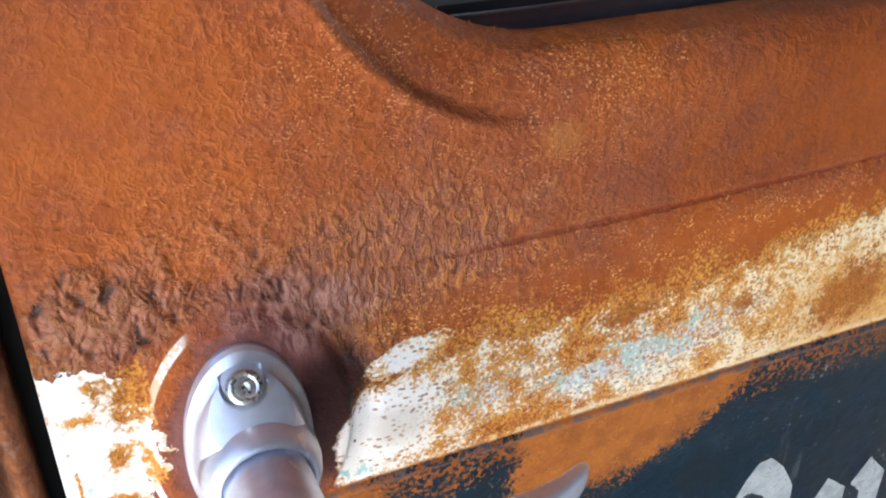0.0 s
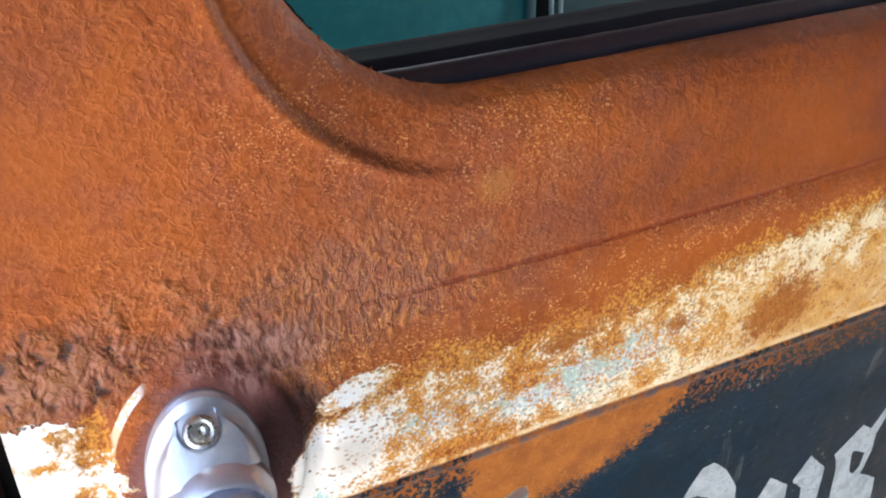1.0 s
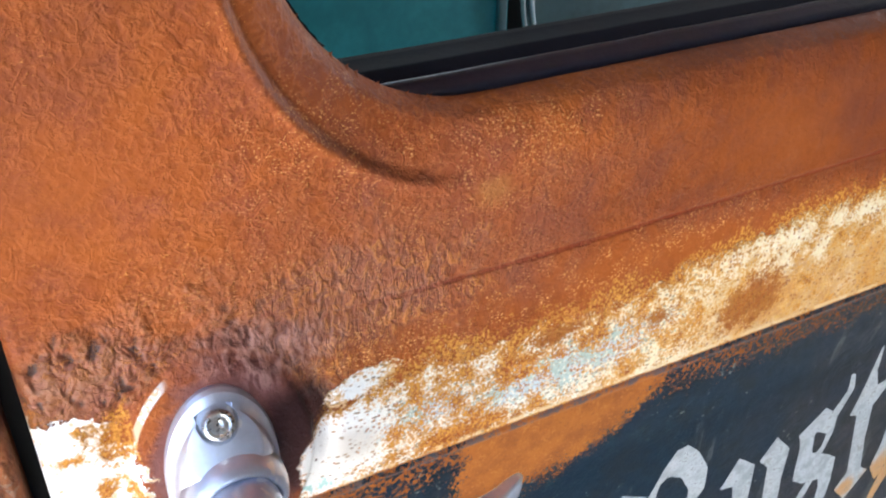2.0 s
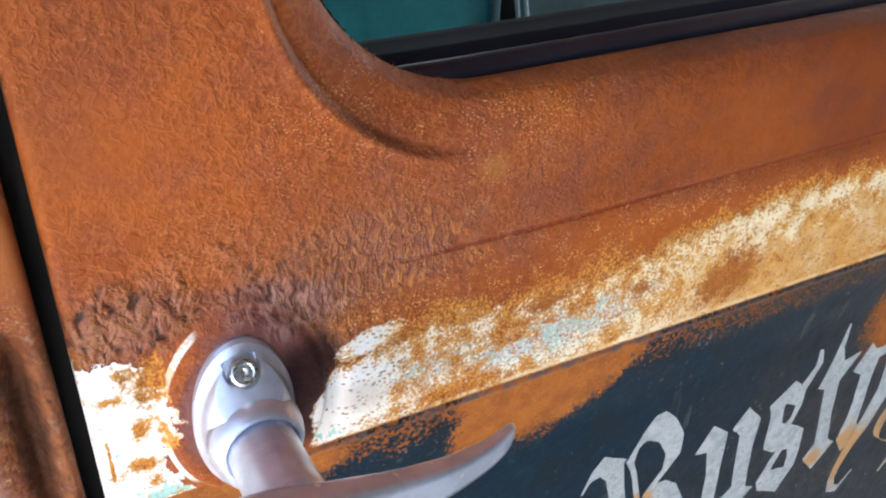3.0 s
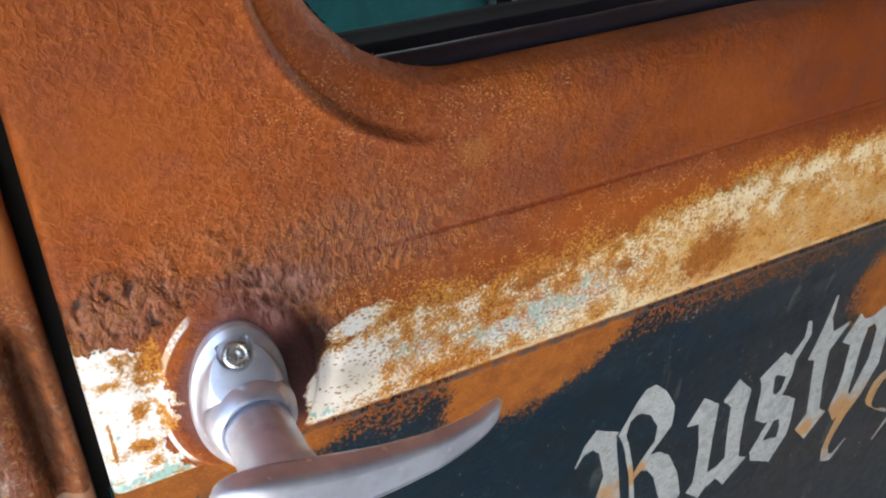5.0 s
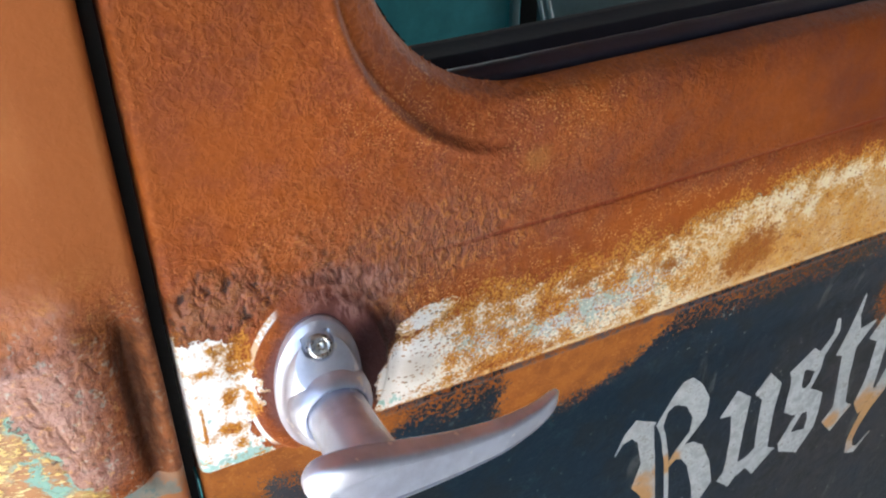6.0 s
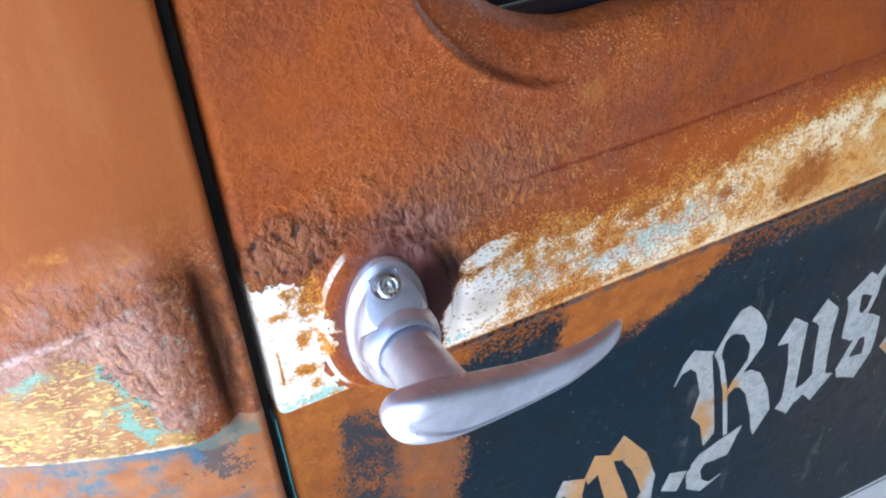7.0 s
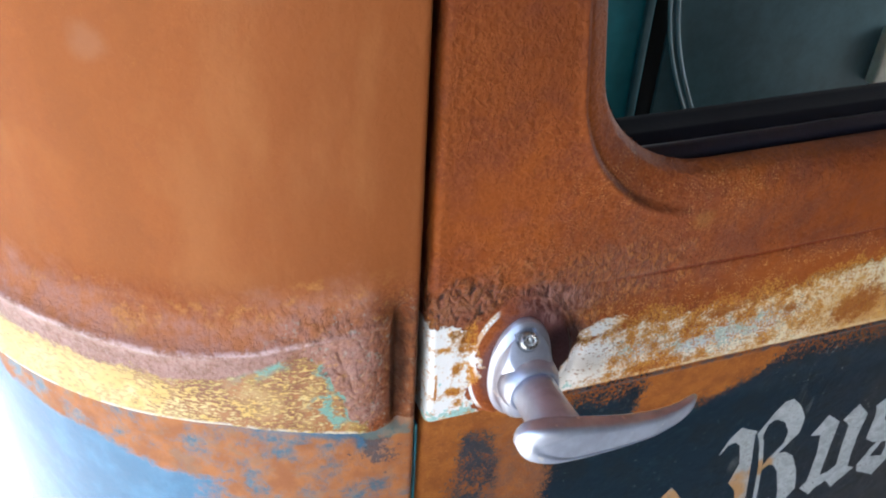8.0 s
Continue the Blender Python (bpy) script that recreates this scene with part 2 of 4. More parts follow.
    top = g.along([(0.09, 1.225), (0.11, 1.2345), (0.15, 1.2465), (0.17, 1.248), (0.2, 1.25), (0.24, 1.246), (0.29, 1.25), (0.33, 1.256), (0.39, 1.263), (0.45, 1.264), (0.6, 1.264)], 1.2, 1.3)
    rise = g.math("MAXIMUM", g.sub(g.v, 1.214), 0.0)
    left = g.add(0.099, g.mul(rise, g.add(0.3, g.mul(rise, 24.0))))
    fall = g.least(g.sub(top, g.v), g.sub(g.u, left))
    shy = g.add(g.mul(g.sub(fray, 0.5), g.blend(g.step(g.u, 0.115, 0.16), 0.008, 0.05)), g.mul(g.sub(mid, 0.5), 0.007))
    belt = g.step(g.add(fall, shy), 0.0, 0.002)
    tongue = g.step(g.add(g.mul(g.oval(0.1335, 1.2448, 0.0205, 0.008, 17), 0.012), g.mul(g.sub(mid, 0.5), 0.012), g.mul(g.sub(fray, 0.5), 0.008)), 0.0, 0.001)
    belt = g.most(belt, tongue)
    tab = g.least(g.sub(0.0375, g.u), g.mul(g.sub(g.sub(1.2735, g.mul(g.math("MAXIMUM", g.sub(g.u, 0.02), 0.0), 0.55)), g.v), 0.8))
    belt2 = g.step(g.add(tab, g.mul(g.sub(fray, 0.5), 0.04), g.mul(g.sub(mid, 0.5), 0.018)), 0.0, 0.0008)
    above = g.step(g.add(g.v, g.mul(g.sub(mid, 0.5), 0.003)), 1.1905, 1.1915)
    above2 = g.step(g.add(g.v, g.mul(g.sub(fray, 0.5), 0.024), g.mul(g.sub(mid, 0.5), 0.01)), 1.187, 1.189)
    ring = g.step(g.math("ABSOLUTE", g.oval(0.0725, 1.229, 0.0378, 0.0508)), 0.036, 0.022)
    ring = g.mul(ring, g.step(g.u, 0.056, 0.05), g.step(g.v, 1.192, 1.2), g.step(g.add(fray, g.mul(mid, 0.6)), 0.38, 0.46))
    side = g.step(g.u, 0.05, 0.07)
    ivory = g.most(g.mul(belt, above), g.mul(belt2, above2), ring)
    # rust that eats through the ivory
    clean = g.math("MAXIMUM", g.most(g.oval(0.119, 1.213, 0.033, 0.026, 25), g.mul(g.oval(0.1335, 1.2455, 0.022, 0.01, 17), 0.9)), 0.0)
    frill = g.step(g.add(fall, g.mul(g.sub(tiny, 0.5), 0.035), g.mul(g.sub(mid, 0.5), 0.035), g.mul(g.sub(fray, 0.5), 0.05)), -0.003, 0.002)
    fringe = g.mul(g.step(fall, 0.024, 0.008), g.step(fall, -0.004, 0.004), g.step(g.u, 0.27, 0.33))
    eaten = g.add(g.mul(clean, -0.24), g.mul(g.step(g.u, 0.115, 0.15), 0.02), g.mul(g.step(g.u, 0.28, 0.42), -0.012), g.mul(g.step(fall, 0.014, 0.0), 0.09), g.mul(g.math("MAXIMUM", g.oval(0.21, 1.232, 0.07, 0.022), 0.0), 0.06), g.mul(g.math("MAXIMUM", g.oval(0.18, 1.196, 0.05, 0.008), 0.0), 0.14), g.mul(fringe, -0.03))
    level = g.add(g.mul(mid, 0.35), g.mul(fine, 0.25), g.mul(tiny, 0.4), eaten, g.mul(g.sub(patch, 0.5), 0.3))
    hole = g.step(level, 0.535, 0.57)
    dots = g.mul(g.step(g.add(g.cells(360), g.mul(g.sub(tiny, 0.5), 0.5)), 0.36, 0.18), g.step(g.add(g.noise(95, 3, 0.6), g.mul(clean, -0.1), g.mul(g.step(g.u, 0.26, 0.32), 0.05)), 0.47, 0.55))
    hole = g.mul(g.most(hole, g.mul(dots, 0.9)), side)
    hole = g.most(hole, g.mul(g.step(g.add(g.oval(0.1245, 1.2372, 0.0075, 0.0024, 12), g.mul(g.sub(fray, 0.5), 0.9), g.mul(g.sub(mid, 0.5), 1.2)), -0.1, 0.1), side))
    gaps = g.most(g.mul(g.oval(0.034, 1.257, 0.0105, 0.0085, -20), 1.3), g.mul(g.oval(0.018, 1.2515, 0.006, 0.0025, -15), 0.7), g.oval(0.0255, 1.2335, 0.0038, 0.005), g.oval(0.0245, 1.2135, 0.0065, 0.0034), g.mul(g.oval(0.0115, 1.22, 0.0009, 0.012), 1.5), g.mul(g.oval(0.027, 1.203, 0.004, 0.003), 0.9), g.mul(g.oval(0.036, 1.226, 0.003, 0.006), 0.9))
    worn = g.add(g.math("MAXIMUM", gaps, -0.62), g.mul(g.sub(fray, 0.5), 2.6), g.mul(g.sub(mid, 0.5), 4.4), g.mul(g.sub(fine, 0.5), 2.6), g.mul(g.sub(tiny, 0.5), 2.0), g.mul(g.step(g.u, 0.014, 0.036), 0.15), -0.12)
    hole2 = g.step(worn, 0.02, 0.3)
    hole = g.most(hole, g.mul(hole2, g.sub(1.0, side), g.step(g.u, 0.0405, 0.039)))
    core = g.step(g.add(g.oval(0.131, 1.2442, 0.017, 0.0065, 17), g.mul(g.sub(mid, 0.5), 1.8), g.mul(g.sub(fine, 0.5), 1.5)), 0.05, 0.25)
    hole = g.mul(hole, g.sub(1.0, core))
    spot = g.step(g.add(g.most(g.oval(0.363, 1.2145, 0.03, 0.021, 12), g.mul(g.oval(0.298, 1.227, 0.01, 0.006), 0.8), g.mul(g.oval(0.236, 1.2365, 0.03, 0.006, 4), 0.8)), g.mul(g.sub(fray, 0.5), 1.3), g.mul(g.sub(mid, 0.5), 1.5), g.mul(g.sub(tiny, 0.5), 1.6)), 0.0, 0.45)
    hole = g.most(hole, spot)
    ochre = g.mul(g.step(g.add(fall, shy, g.mul(g.sub(tiny, 0.5), 0.02)), -0.005, 0.0), g.step(g.u, 0.1, 0.13), g.step(patch, 0.3, 0.55))
    ochre = g.most(ochre, g.mul(frill, 0.6, g.step(g.u, 0.13, 0.18)))
    rust = g.mix(g.mul(ochre, 0.75), rust, g.mix(g.step(g.add(g.mul(fine, 0.5), g.mul(tiny, 0.5)), 0.47, 0.54), (0.32, 0.088, 0.014), (0.72, 0.35, 0.065)))
    amber = g.mul(g.step(g.v, 1.278, 1.268), g.step(g.add(worn, 0.35), 0.0, 0.3), g.step(g.u, 0.0405, 0.039))
    rust = g.mix(g.mul(amber, 0.75), rust, g.mix(g.step(g.add(g.mul(fine, 0.5), g.mul(tiny, 0.5)), 0.42, 0.58), (0.34, 0.09, 0.012), (0.74, 0.34, 0.05)))
    # the paint itself: white near the handle, cream and ochre farther on
    paint = g.mix(g.step(g.u, 0.17, 0.33), g.mix(g.step(g.u, 0.11, 0.15), IVORY, (0.8, 0.78, 0.7)), (0.8, 0.68, 0.44))
    tan = g.mul(g.step(g.u, 0.3, 0.37), g.step(g.add(g.mul(fall, 12.0), g.mul(g.sub(patch, 0.5), 1.4), g.mul(g.sub(fine, 0.5), 0.8)), 0.1, 0.45))
    paint = g.mix(g.mul(tan, g.step(g.noise(30, 4, 0.6), 0.22, 0.52), 0.95), paint, g.mix(g.step(g.add(g.mul(mid, 0.5), g.mul(fine, 0.5)), 0.42, 0.58), (0.5, 0.21, 0.036), (0.66, 0.39, 0.1)))
    chalk = g.mul(g.step(g.add(g.mul(tiny, 0.5), g.mul(mid, 0.5)), 0.49, 0.53), g.step(g.u, 0.13, 0.18))
    paint = g.mix(g.mul(chalk, g.sub(0.7, g.mul(tan, 0.35))), paint, (0.86, 0.8, 0.66))
    halo = g.most(g.mul(g.step(level, 0.46, 0.55), side), g.mul(g.step(worn, -0.55, -0.05), g.sub(1.0, side), 0.85))
    paint = g.mix(g.mul(halo, 0.85), paint, (0.64, 0.32, 0.055))
    pepper = g.mul(g.step(g.cells(330, vector=g.turned(g.solid, (0.7, 1, 1.3), (0, -15, 0))), 0.34, 0.2), g.step(g.add(g.noise(75, 3, 0.6), g.mul(g.step(g.u, 0.104, 0.135), 0.14)), 0.5, 0.6), g.step(g.u, 0.36, 0.3), side)
    paint = g.mix(g.mul(pepper, 0.85), paint, g.mix(g.step(mid, 0.42, 0.58), (0.2, 0.13, 0.06), (0.42, 0.2, 0.04)))
    stain = g.mul(g.step(g.add(g.oval(0.128, 1.214, 0.018, 0.014), g.mul(g.sub(fray, 0.5), 1.2)), 0.0, 0.7), 0.45)
    paint = g.mix(stain, paint, (0.42, 0.36, 0.28))
    area = g.most(g.oval(0.24, 1.216, 0.095, 0.022, 4), g.mul(g.oval(0.16, 1.218, 0.05, 0.016), 0.8))
    wash = g.step(g.add(g.mul(area, 0.22), g.mul(g.noise(520, 4, 0.65), 0.75), g.mul(fray, 0.25)), 0.585, 0.635)
    paint = g.mix(g.mul(wash, g.step(area, -0.15, 0.2), g.step(g.u, 0.12, 0.16), 0.68), paint, g.mix(g.step(mid, 0.42, 0.58), (0.22, 0.4, 0.38), (0.44, 0.6, 0.74)))
    mint = g.step(g.add(g.mul(g.most(g.oval(0.02, 1.192, 0.022, 0.01), g.oval(0.036, 1.194, 0.01, 0.008), g.oval(0.014, 1.223, 0.0025, 0.0025), g.mul(g.oval(0.104, 1.196, 0.014, 0.007), 0.6)), 0.3), g.noise(150, 4, 0.6)), 0.6, 0.68)
    paint = g.mix(g.mul(mint, 0.75, g.step(g.u, 0.15, 0.12)), paint, (0.22, 0.55, 0.5))
    lip = g.mul(g.step(g.v, 1.1945, 1.1925), g.step(g.u, 0.1, 0.13), g.step(g.add(fray, mid), 0.95, 1.05))
    ivory = g.mul(ivory, g.sub(1.0, hole))
    ivory = g.most(ivory, g.mul(lip, above))
    paint = g.mix(g.mul(lip, 0.5), paint, (0.74, 0.6, 0.36))

    # dark blue lower panel with orange bare areas
    below = g.step(g.add(g.v, g.mul(g.sub(mid, 0.5), 0.0015)), 1.1895, 1.188)
    ragged = g.add(g.mul(g.sub(fray, 0.5), 0.6), g.mul(g.sub(mid, 0.5), 1.0), g.mul(g.sub(fine, 0.5), 0.9))
    low = g.along([(0.17, 1.122), (0.225, 1.127), (0.262, 1.132), (0.284, 1.143), (0.298, 1.156), (0.31, 1.172), (0.33, 1.2)], 1.1, 1.2)
    bare = g.most(
        g.mul(g.sub(0.047, g.u), 30.0),
        g.mul(g.oval(0.074, 1.1, 0.043, 0.1), 1.6),
        g.mul(g.oval(0.07, 1.178, 0.06, 0.02), 1.6),
        g.least(g.mul(g.sub(g.u, 0.179), 45.0), g.mul(g.sub(g.v, low), 32.0)),
        g.mul(g.oval(0.585, 1.12, 0.05, 0.055), 1.2),
    )
    blot = g.most(g.oval(0.055, 1.118, 0.0165, 0.042, 6), g.mul(g.oval(0.05, 1.075, 0.022, 0.03, 20), 0.8), g.mul(g.oval(0.145, 1.163, 0.032, 0.011, 6), 1.4))
    blot = g.add(g.math("MINIMUM", blot, 0.45), g.mul(g.sub(fray, 0.5), 1.4), g.mul(g.sub(mid, 0.5), 2.6), g.mul(g.sub(fine, 0.5), 3.4))
    bare = g.sub(g.least(bare, 1.0), g.mul(g.step(blot, -0.2, 0.7), g.step(g.u, 0.19, 0.17), 1.15))
    orange = g.step(g.add(bare, ragged, g.mul(g.sub(tiny, 0.5), 1.3)), 0.06, 0.34)
    speck = g.mul(g.step(g.add(g.mul(mid, 0.4), g.mul(fine, 0.3), g.mul(tiny, 0.3), g.mul(g.math("MINIMUM", bare, 0.4), 0.16)), 0.585, 0.62), g.step(bare, -0.45, 0.1))
    orange = g.most(orange, speck)
    dense = g.mul(g.step(g.add(g.v, g.mul(g.sub(fray, 0.5), 0.016)), 1.132, 1.178), g.along([(0.08, 1.0), (0.4, 1.0), (0.55, 0.75), (0.9, 0.5)], 0.0, 2.0))
    dense = g.most(dense, g.mul(g.step(bare, -0.9, 0.5), 0.9))
    crumb = g.step(g.add(g.noise(400, 5, 0.72), g.mul(dense, 0.27), g.mul(g.sub(fray, 0.5), 0.15)), 0.76, 0.81)
    orange = g.most(orange, crumb)
    film = g.mix(g.step(patch, 0.38, 0.66), (0.36, 0.12, 0.026), (0.27, 0.088, 0.024))
    mauve = g.mul(g.step(g.oval(0.08, 1.1, 0.05, 0.08), -0.1, 0.5), g.step(g.add(g.mul(fray, 0.4), g.mul(mid, 0.3), g.mul(tiny, 0.3)), 0.4, 0.58))
    film = g.mix(g.mul(mauve, 0.75), film, (0.16, 0.086, 0.066))
    scuff = g.step(g.noise(70, 6, 0.7, vector=g.turned(g.solid, (1, 1, 0.45), (0, 35, 0))), 0.55, 0.75)
    navy = g.mix(g.mul(scuff, 0.6), NAVY, (0.007, 0.022, 0.03))
    navy = g.mix(g.mul(g.step(g.add(g.oval(0.6, 1.0, 0.3, 0.27), g.mul(g.sub(fray, 0.5), 0.6)), 0.0, 0.8), g.add(0.35, g.mul(g.step(patch, 0.35, 0.65), 0.5))), navy, (0.046, 0.038, 0.036))
    olive = g.mul(g.step(g.noise(30, 6, 0.7), 0.45, 0.7), g.step(g.u, 0.2, 0.42))
    navy = g.mix(g.mul(olive, 0.5), navy, (0.019, 0.022, 0.016))
    dust = g.step(g.add(g.mul(tiny, 0.55), g.mul(g.noise(48, 5, 0.7), 0.45)), 0.56, 0.66)
    navy = g.mix(g.mul(dust, 0.35), navy, (0.04, 0.062, 0.065))
    chip = g.mul(g.step(g.noise(170, 3, 0.6), 0.645, 0.69), g.step(g.noise(20, 3), 0.42, 0.58))
    navy = g.mix(g.mul(chip, 0.7), navy, (0.3, 0.32, 0.25))
    scratch = g.noise(60, 3, 0.5, vector=g.turned(g.solid, (1.0, 1, 0.12), (0, -32, 0)))
    navy = g.mix(g.mul(g.step(scratch, 0.63, 0.7), g.step(fray, 0.46, 0.6), 0.5), navy, (0.12, 0.13, 0.12))
    teal_wear = g.step(g.add(g.mul(g.noise(85, 5, 0.7), 0.7), g.mul(tiny, 0.3)), 0.53, 0.63)
    navy = g.mix(g.mul(teal_wear, g.step(g.u, 0.42, 0.25), 0.55), navy, (0.016, 0.042, 0.05))
    murk = g.step(g.add(g.mul(g.noise(26, 5, 0.65), 0.7), g.mul(mid, 0.3)), 0.47, 0.6)
    navy = g.mix(g.mul(murk, 0.45), navy, (0.012, 0.013, 0.011))
    foot = g.sub(g.add(0.762, g.mul(g.sub(g.u, 0.53), -0.08)), g.v)
    navy = g.mix(g.mul(g.step(foot, 0.0, 0.001), g.step(g.u, 0.4, 0.5)), navy, g.mix(g.mul(g.step(foot, 0.004, 0.005), g.step(foot, 0.008, 0.007)), (0.5, 0.52, 0.55), (0.05, 0.06, 0.07)))
    grain = g.add(g.mul(tiny, 0.4), g.mul(fine, 0.3), g.mul(mid, 0.3))
    film = g.mix(g.mul(g.step(grain, 0.52, 0.6), 0.45), film, (0.5, 0.19, 0.045))
    film = g.mix(g.mul(g.step(grain, 0.46, 0.38), 0.5), film, (0.17, 0.06, 0.028))
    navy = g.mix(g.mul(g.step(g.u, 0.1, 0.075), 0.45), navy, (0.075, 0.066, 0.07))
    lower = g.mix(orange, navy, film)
    rim = g.mul(g.step(g.add(g.v, g.mul(g.sub(mid, 0.5), 0.004)), 1.1815, 1.1835), g.step(g.u, 0.06, 0.11), g.step(g.add(g.mul(fray, 0.7), g.mul(mid, 0.5), g.mul(tiny, 0.4)), 0.75, 0.87))
    lower = g.mix(g.mul(rim, 0.8), lower, (0.075, 0.085, 0.1))
    olive2 = g.mul(g.step(g.v, 1.15, 1.18), g.step(g.u, 0.33, 0.4), g.step(g.add(tiny, g.mul(g.sub(mid, 0.5), 0.6)), 0.42, 0.6))
    lower = g.mix(g.mul(olive2, 0.5), lower, (0.085, 0.06, 0.03))

    rust = g.mix(g.mul(spot, 0.75), rust, g.mix(patch, (0.24, 0.066, 0.013), (0.4, 0.15, 0.03)))
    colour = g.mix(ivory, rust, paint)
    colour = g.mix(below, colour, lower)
    rough = g.blend(ivory, g.blend(boss, g.blend(crust, 0.62, 0.42), 0.34), 0.42)
    rough = g.blend(below, rough, g.blend(orange, g.add(0.3, g.mul(mid, 0.2)), 0.7))
    flat = g.add(g.mul(fine, 0.00018), g.mul(mid, 0.0004))
    tall = g.mul(tall, g.sub(1.0, g.mul(boss, 0.6)))
    tall = g.blend(ivory, tall, g.add(flat, 0.0011))
    tall = g.blend(below, tall, g.add(flat, g.mul(orange, -0.0002)))
    return g.finish(colour, rough, tall, gloss=g.blend(below, g.blend(ivory, g.blend(crust, 0.14, 0.5), 0.5), g.blend(orange, 0.2, 0.07)))


def cab_paint():
    g = Nodes("weathered_cab_corner")
    crust = g.step(g.most(g.oval(0.02, 1.26, 0.06, 0.07), g.oval(0.1, 1.292, 0.14, 0.026), g.mul(g.oval(0.26, 1.28, 0.2, 0.02), 0.6)), 0.0, 0.6)
    smooth = g.step(g.v, 1.295, 1.33)
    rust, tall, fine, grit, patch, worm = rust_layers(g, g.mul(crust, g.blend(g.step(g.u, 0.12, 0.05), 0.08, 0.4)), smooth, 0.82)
    mid = g.noise(120, 5, 0.62)
    fray = g.noise(38, 6, 0.68)
    pale = g.step(g.noise(14, 4, 0.6), 0.55, 0.75)
    rust = g.mix(g.mul(smooth, g.add(0.45, g.mul(pale, 0.3))), rust, (0.42, 0.148, 0.04))
    rust = g.mix(g.mul(g.step(g.add(g.u, g.mul(g.sub(g.noise(12, 4, 0.6), 0.5), 0.1)), 0.15, 0.01), smooth, 0.55), rust, (0.25, 0.07, 0.0165))
    streak = g.noise(11, 5, 0.6, vector=g.turned(g.solid, (1, 1, 0.3)))
    rust = g.mix(g.mul(g.step(streak, 0.52, 0.66), smooth, 0.35), rust, (0.47, 0.185, 0.06))
    rust = g.mix(g.mul(g.step(streak, 0.48, 0.34), smooth, 0.3), rust, (0.27, 0.084, 0.019))
    scuff = g.step(g.add(g.most(g.oval(0.16, 1.462, 0.014, 0.016, 40), g.mul(g.oval(0.1, 1.5, 0.05, 0.02), 0.8)), g.mul(g.sub(fray, 0.5), 1.2)), 0.1, 0.8)
    rust = g.mix(g.mul(scuff, 0.18), rust, (0.5, 0.3, 0.2))
    crest = g.along([(0.02, 1.293), (0.055, 1.288), (0.085, 1.28), (0.11, 1.276), (0.14, 1.274), (0.175, 1.276), (0.26, 1.283), (0.45, 1.285)], 1.25, 1.3)
    over_crest = g.sub(g.v, crest)
    # dusty rose rust on the belt, part of its sheen put into the colour
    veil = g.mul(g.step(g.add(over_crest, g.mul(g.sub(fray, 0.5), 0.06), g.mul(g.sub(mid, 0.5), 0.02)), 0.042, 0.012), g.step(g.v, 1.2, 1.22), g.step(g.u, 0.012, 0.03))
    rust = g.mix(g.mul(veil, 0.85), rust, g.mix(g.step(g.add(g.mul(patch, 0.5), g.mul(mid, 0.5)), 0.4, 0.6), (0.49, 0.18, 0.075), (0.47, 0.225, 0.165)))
    rose = g.mul(g.step(g.add(over_crest, g.mul(g.sub(mid, 0.5), 0.006)), 0.004, 0.0), g.step(g.v, 1.2, 1.22), g.step(g.add(g.u, g.mul(g.sub(fray, 0.5), 0.04)), 0.006, 0.03))
    flecks = g.noise(260, 4, 0.7)
    rust = g.mix(g.mul(rose, g.sub(0.82, g.mul(g.step(g.u, 0.09, 0.04), 0.3))), rust, g.mix(g.step(g.add(g.mul(patch, 0.3), g.mul(mid, 0.3), g.mul(g.noise(330, 3, 0.6), 0.4)), 0.42, 0.58), (0.19, 0.076, 0.056), (0.36, 0.185, 0.16)))
    near = g.mul(g.step(g.u, 0.1, 0.05), g.step(g.v, 1.32, 1.29))
    rust = g.mix(g.mul(g.step(flecks, 0.56, 0.62), near, 0.7), rust, g.mix(g.step(g.noise(60, 3), 0.45, 0.55), (0.58, 0.27, 0.09), (0.4, 0.4, 0.33)))
    rust = g.mix(g.mul(g.step(flecks, 0.42, 0.35), near, 0.6), rust, (0.1, 0.036, 0.022))
    # broken pale line on the crest, its highlight put into the colour
    crest_glint = g.mul(g.step(g.math("ABSOLUTE", g.add(over_crest, g.mul(g.sub(fray, 0.5), 0.008))), 0.0038, 0.0008), g.step(g.u, 0.025, 0.06), g.step(g.add(g.mul(mid, 0.6), g.mul(fine, 0.4), g.mul(fray, 0.6)), 0.72, 0.84))
    rust = g.mix(g.mul(crest_glint, 0.6), rust, (0.62, 0.45, 0.46))
    honey = g.mul(g.step(g.math("ABSOLUTE", g.sub(over_crest, g.add(0.024, g.mul(g.sub(g.noise(16, 3), 0.5), 0.05)))), 0.014, 0.004), g.step(g.add(g.mul(fray, 0.6), g.mul(mid, 0.4)), 0.5, 0.6), g.step(g.u, 0.0, 0.03))
    rust = g.mix(g.mul(honey, g.step(g.add(g.mul(mid, 0.5), g.mul(fine, 0.5)), 0.4, 0.56), 0.6), rust, (0.62, 0.27, 0.075))
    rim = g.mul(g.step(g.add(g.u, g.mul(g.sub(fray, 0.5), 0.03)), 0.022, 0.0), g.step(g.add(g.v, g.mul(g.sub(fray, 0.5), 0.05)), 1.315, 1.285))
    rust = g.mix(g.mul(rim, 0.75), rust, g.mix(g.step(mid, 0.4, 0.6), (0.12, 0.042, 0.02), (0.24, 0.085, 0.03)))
    # vertical groove beside the shut line darkened, its shade put into the colour
    groove_shade = g.mul(g.oval(0.003, 1.245, 0.0085, 0.06), 1.6)
    rust = g.mix(g.mul(g.step(g.add(groove_shade, g.mul(g.sub(fray, 0.5), 0.8)), 0.0, 0.9), 0.7), rust, (0.045, 0.018, 0.011))
    # straw-coloured old paint
    level_u = g.u
